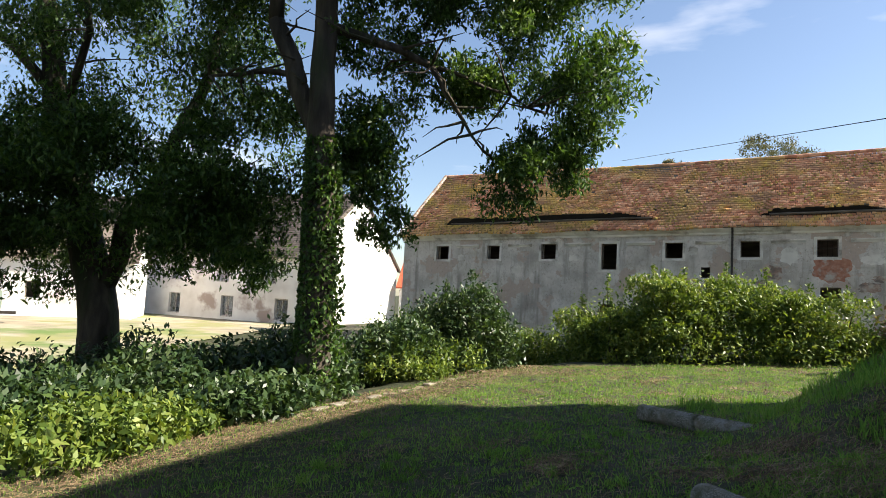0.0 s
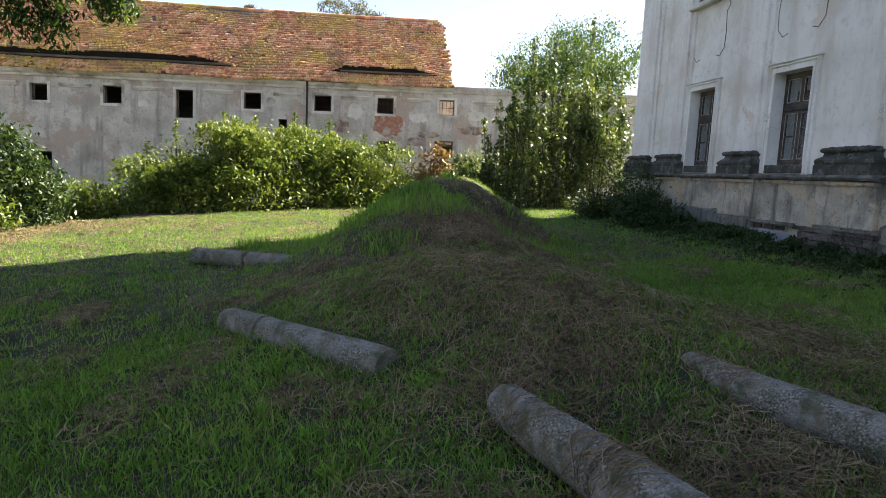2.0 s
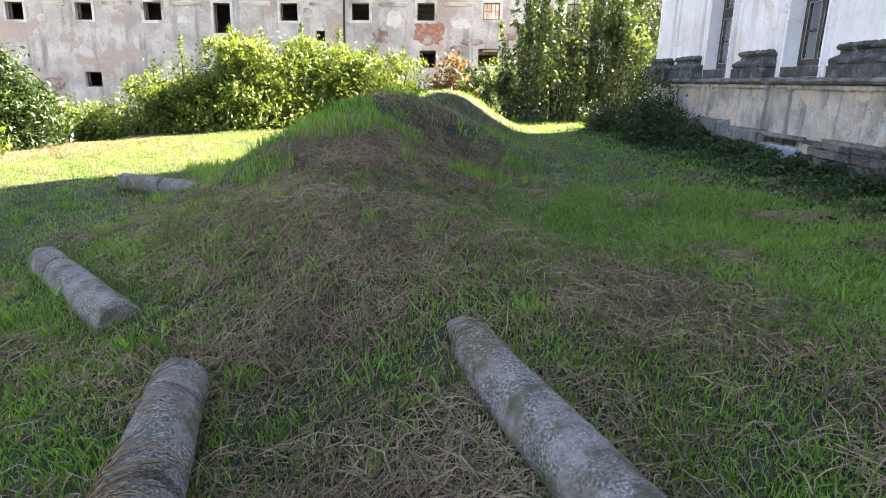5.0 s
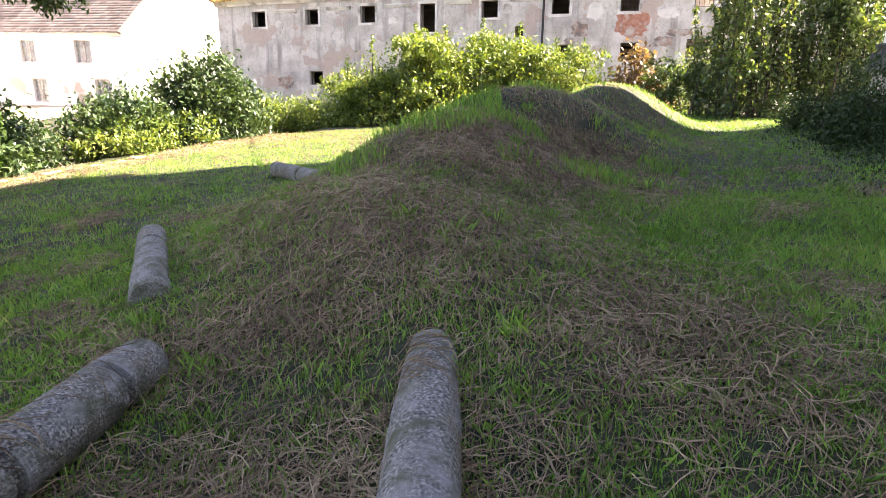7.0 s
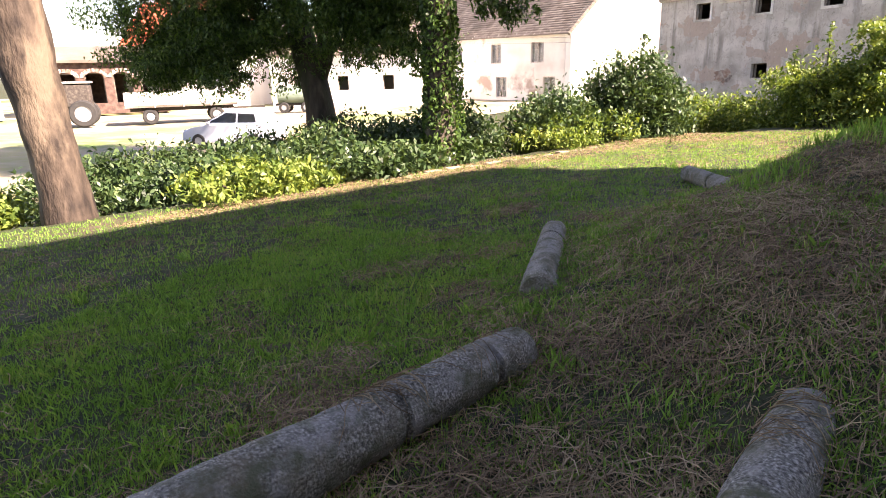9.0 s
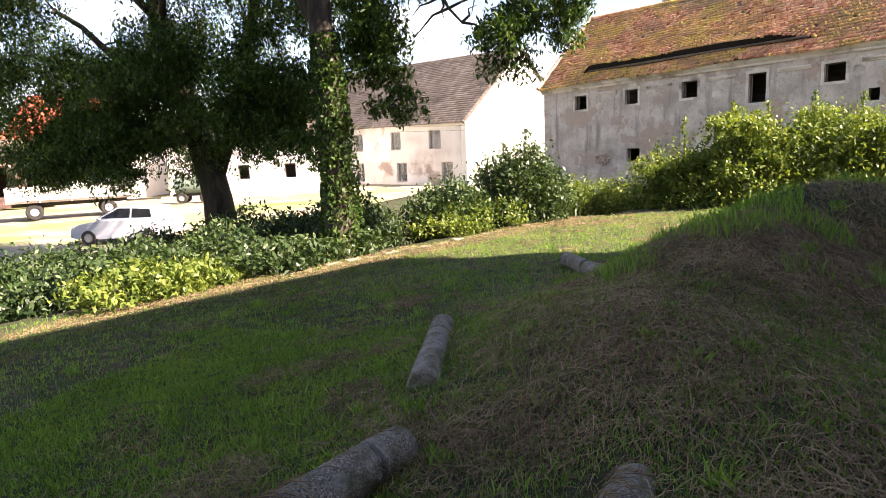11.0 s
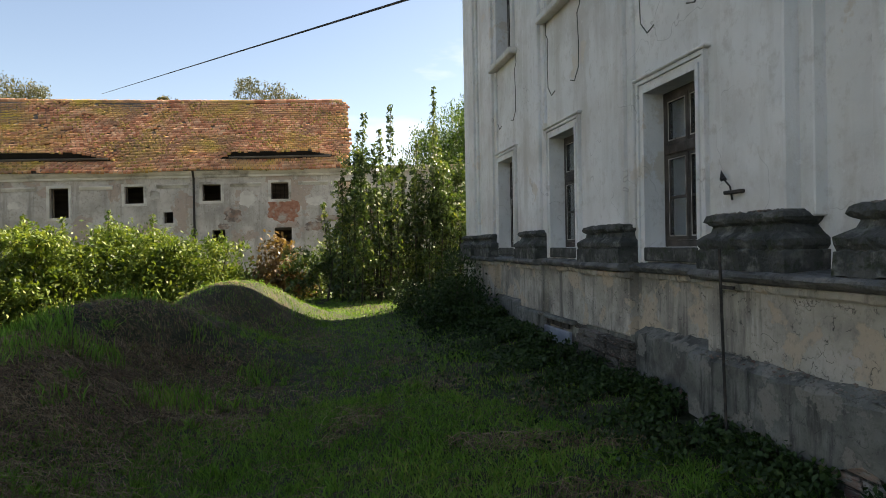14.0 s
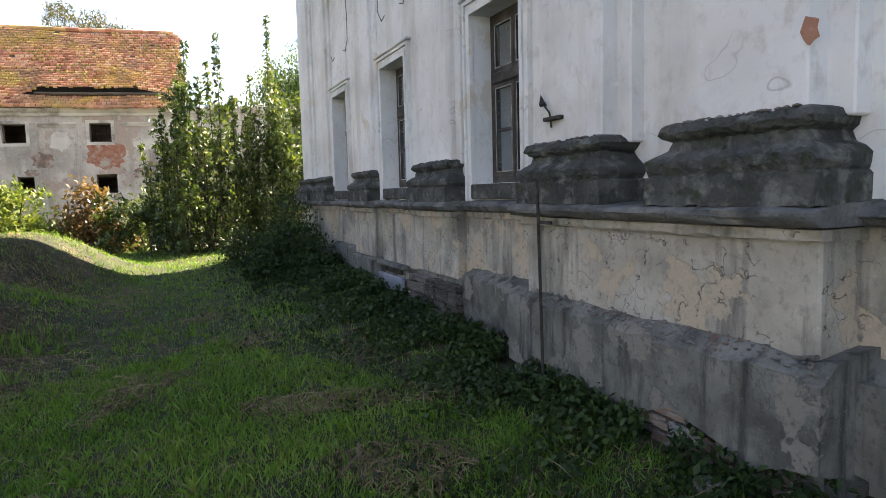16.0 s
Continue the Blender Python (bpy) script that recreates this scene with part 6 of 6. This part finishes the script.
def wall_bracket():
    b = empty("wall_bracket", palace.matrix_basis.copy(), "small black iron bracket on the palace wall", "bracket")
    part("arm", boxed(-0.83, -0.61, 0.235, 0.28, 2.41, 2.44, bevel=0.006), M_IRON, b)
    bm = bmesh.new()
    tube(bm, [(-0.70, 0.26, 2.36), (-0.69, 0.27, 2.47), (-0.655, 0.28, 2.51), (-0.62, 0.28, 2.545)], [0.008] * 4, sides=6)
    part("scroll", bm, M_IRON, b)
    bm = bmesh.new()
    bmesh.ops.create_cone(bm, segments=4, radius1=0.035, radius2=0.0, depth=0.09, cap_ends=True, matrix=pose(-0.605, 0.28, 2.575, 0, 20, 0))
    part("finial", bm, M_IRON, b)


wall_bracket()
slab = tagged(part("stone_slab", boxed(3.05, 4.55, 0.08, 0.13, 0.44, 0.79, bevel=0.012), M_SLAB), "smooth blue-grey stone slab set in the rubble wall", "slab")
slab.matrix_basis = palace.matrix_basis.copy()
part("slab_frame", boxed(2.95, 4.65, 0.04, 0.14, 0.90, 0.96, bevel=0.012), M_GREYBAND, slab)
for k in range(5):
    part("slat", boxed(3.2 + 0.3 * k, 3.42 + 0.3 * k, 0.05, 0.085, 0.815, 0.885), M_WINFRAME, slab)
part("pedestal_core", boxed(-2.92, -0.34, -0.01, 0.34, -0.2, 0.9), M_GREYBAND, palace, "pale mortar")
part("rubble_core", boxed(1.14, 2.48, -0.01, 0.12, -0.2, 1.0), M_GREYBAND, palace)

# chips and holes in the plaster: raised dark discs, hole shade in their colour
hr = random.Random(17)
bm = bmesh.new()
for k in range(46):
    x_, z_, w_ = hr.uniform(-4.4, 1.0), hr.uniform(2.4, 5.2), hr.uniform(0.005, 0.017)
    if any(a - 0.3 < x_ < b + 0.3 for a, b in WINS + SHAFTS):
        continue
    bmesh.ops.create_cone(bm, segments=7, radius1=w_, radius2=w_ * 0.6, depth=0.006, cap_ends=True, matrix=pose(x_, 0.003, z_, 90, 0, 0) @ Matrix.Diagonal((1, hr.uniform(0.8, 2.2), 1, 1)))
chips = part("plaster_chips", bm, M_DARKSTONE, palace)
chips["kind"] = "stuff"

# fallen grit on the socle bevel and the pilaster bases
bm = bmesh.new()
for k in range(260):
    if k < 190:
        x_, y_, z_ = hr.uniform(-2.9, -0.35), hr.uniform(0.30, 0.40), 1.0
        z_ = 1.07 + 0.6 * (0.41 - y_)
    else:
        a, b = SHAFTS[4] if k % 2 else SHAFTS[5]
        x_, y_, z_ = hr.uniform(a, b), hr.uniform(0.245, 0.30), 2.252
    q = hr.uniform(0.004, 0.016)
    vs = bmesh.ops.create_icosphere(bm, subdivisions=1, radius=q)["verts"]
    bmesh.ops.transform(bm, matrix=Matrix.Translation((x_, y_, z_)) @ Matrix.Diagonal((hr.uniform(0.8, 1.9), 1, 0.7, 1)), verts=vs)
grit = part("grit", bm, M_RUBBLE, palace)
grit["kind"] = "stuff"
# a knocked-out patch that bares the brick
bm = bmesh.new()
ring = [bm.verts.new((-2.73 + 0.045 * math.cos(t * 0.52) * hr.uniform(0.6, 1.2), 0.244, 2.58 + 0.075 * math.sin(t * 0.52) * hr.uniform(0.6, 1.2))) for t in range(12)]
bm.faces.new(ring)
part("bare_brick", bm, M_BRICKRED, palace, "knocked-out plaster baring red brick")

# hairline panels: thin sunk curls of the old facade painting
def panel_line(points, w=0.009):
    bm = bmesh.new()
    tube(bm, points, [w] * len(points), sides=5)
    part("panel_moulding", bm, M_GREYBAND, palace)


for a, b in WINS:
    m_ = (a + b) / 2
    for s_ in (-1, 1):
        panel_line([(m_ + s_ * 0.62, 0.002, 5.50), (m_ + s_ * 0.66, 0.002, 5.30), (m_ + s_ * 0.56, 0.002, 5.2), (m_ + s_ * 0.60, 0.002, 4.75), (m_ + s_ * 0.58, 0.002, 4.45), (m_ + s_ * 0.44, 0.002, 4.30), (m_ + s_ * 0.30, 0.002, 4.34)])


# overhead cable
def cable(name, a, b, sag, label):
    bm = bmesh.new()
    n = 24
    a, b = Vector(a), Vector(b)
    pts = [a.lerp(b, i / n) - Vector((0, 0, 4 * sag * (i / n) * (1 - i / n))) for i in range(n + 1)]
    tube(bm, pts, [0.011] * (n + 1), sides=6)
    return tagged(part(name, bm, M_IRON), label, "cable")


cable("overhead_cable", (12.25, 48.17, 12.82), (7.9, -0.76, 3.15), 0.0, "thin black cable slung from the barn roof to the palace")
cable("overhead_cable", (-12.35, 52.1, 3.9), (-33.0, 30.0, 5.4), 0.5, "pale overhead cable by the farmhouse")
cable("overhead_cable", (-12.35, 52.1, 3.5), (-33.0, 30.0, 5.0), 0.5, "pale overhead cable by the farmhouse")

# kerb stones along the bank
kr = random.Random(9)
for k in range(15):
    y_ = 10.2 + 0.46 * k
    x_ = -4.98 + 0.54 * (y_ - 6) + 0.12
    bm = boxed(-0.09, 0.09, -0.20, 0.20, -0.10, 0.06, bevel=0.02)
    kb = part("kerb_stone", bm, M_KERB)
    kb.matrix_basis = pose(x_, y_, ground_z(x_, y_) + kr.uniform(-0.055, -0.01), kr.uniform(-4, 4), kr.uniform(-4, 4), -23 + kr.uniform(-5, 5))
    tagged(kb, "worn mossy kerb stone along the lawn's edge", "kerb", group="kerb along the bank")
rock = part("half_buried_stone", bmesh.new(), M_GRANITE)
bm = bmesh.new()
bmesh.ops.create_icosphere(bm, subdivisions=3, radius=0.08)
for v in bm.verts:
    v.co = Vector((v.co.x * 1.3, v.co.y, v.co.z * 0.6)) * (1 + 0.15 * noise.noise(v.co * 6))
bm.to_mesh(rock.data)
bm.free()
rock.matrix_basis = pose(9.2, 1.0, ground_z(9.2, 1.0) + 0.02)
tagged(rock, "small grey stone in the grass by the wall", "stone")

# ---- rubble stones and bricks ----
def unit_block(seed):
    rb = random.Random(seed)
    bm = bmesh.new()
    box(bm, -0.5, 0.5, -0.5, 0.5, -0.5, 0.5, bevel=0.07)
    for v in bm.verts:
        v.co += Vector((rb.uniform(-1, 1), rb.uniform(-1, 1), rb.uniform(-1, 1))) * 0.05
    me = bpy.data.meshes.new("block")
    bm.to_mesh(me)
    bm.free()
    return me


STONES = [unit_block(k) for k in range(6)]
for me in STONES:
    me.materials.append(M_RUBBLE)
BRICKS = [unit_block(20 + k) for k in range(3)]
for me in BRICKS:
    me.materials.append(M_BRICK)
LIMED = [unit_block(30 + k) for k in range(3)]
for me in LIMED:
    me.materials.append(M_LIMEBRICK)


def piece(name, me, x0, x1, y, z0, z1, depth, tilt=0.0):
    o = new(name, me)
    o.parent = palace
    o.matrix_basis = Matrix.LocRotScale(((x0 + x1) / 2, y - depth / 2, (z0 + z1) / 2), Euler((0, radians(tilt), 0)), (x1 - x0, depth, z1 - z0))
    return o


pr = random.Random(4)
z_ = 0.22
while z_ < 1.02:
    h_ = pr.uniform(0.07, 0.13)
    x_ = 1.12
    while x_ < 5.0:
        w_ = pr.uniform(0.14, 0.42)
        inped = 1.1 <= x_ + w_ / 2 <= 2.52
        proud = (0.24 if inped else 0.07) + pr.uniform(-0.02, 0.03)
        on_slab = 2.95 < x_ + w_ / 2 < 4.65 and 0.42 < z_ + h_ / 2 < 0.97
        if not on_slab and z_ + h_ < 1.06 - 0.10 * pr.random() - (0.12 if x_ > 4.4 else 0):
            piece("stone", STONES[pr.randrange(6)], x_ + 0.006, x_ + w_ - 0.006, proud, z_ + 0.005, z_ + h_ - 0.004, 0.16, pr.uniform(-3, 3))
        x_ += w_
    z_ += h_
for row in range(6):
    z0 = 0.26 + row * 0.085
    x_ = -2.94 + (0.13 if row % 2 else 0)
    while x_ < -0.55:
        if pr.random() < (0.8 if row < 4 else 0.45):
            piece("brick", (BRICKS if x_ < -2.2 + pr.uniform(-0.3, 0.3) or pr.random() < 0.12 else LIMED)[pr.randrange(3)], x_ + 0.006, x_ + 0.25, 0.40 + pr.uniform(-0.02, 0.0), z0 + 0.004, z0 + 0.076, 0.12, pr.uniform(-1, 1))
        x_ += 0.262
for row in range(4):
    x_ = -0.40 + (0.13 if row % 2 else 0)
    while x_ < 1.0:
        if pr.random() < 0.75:
            piece("brick", BRICKS[pr.randrange(3)], x_ + 0.006, x_ + 0.25, 0.14 + pr.uniform(-0.02, 0.006), 0.30 + row * 0.085, 0.372 + row * 0.085, 0.12, pr.uniform(-2, 2))
        x_ += 0.262
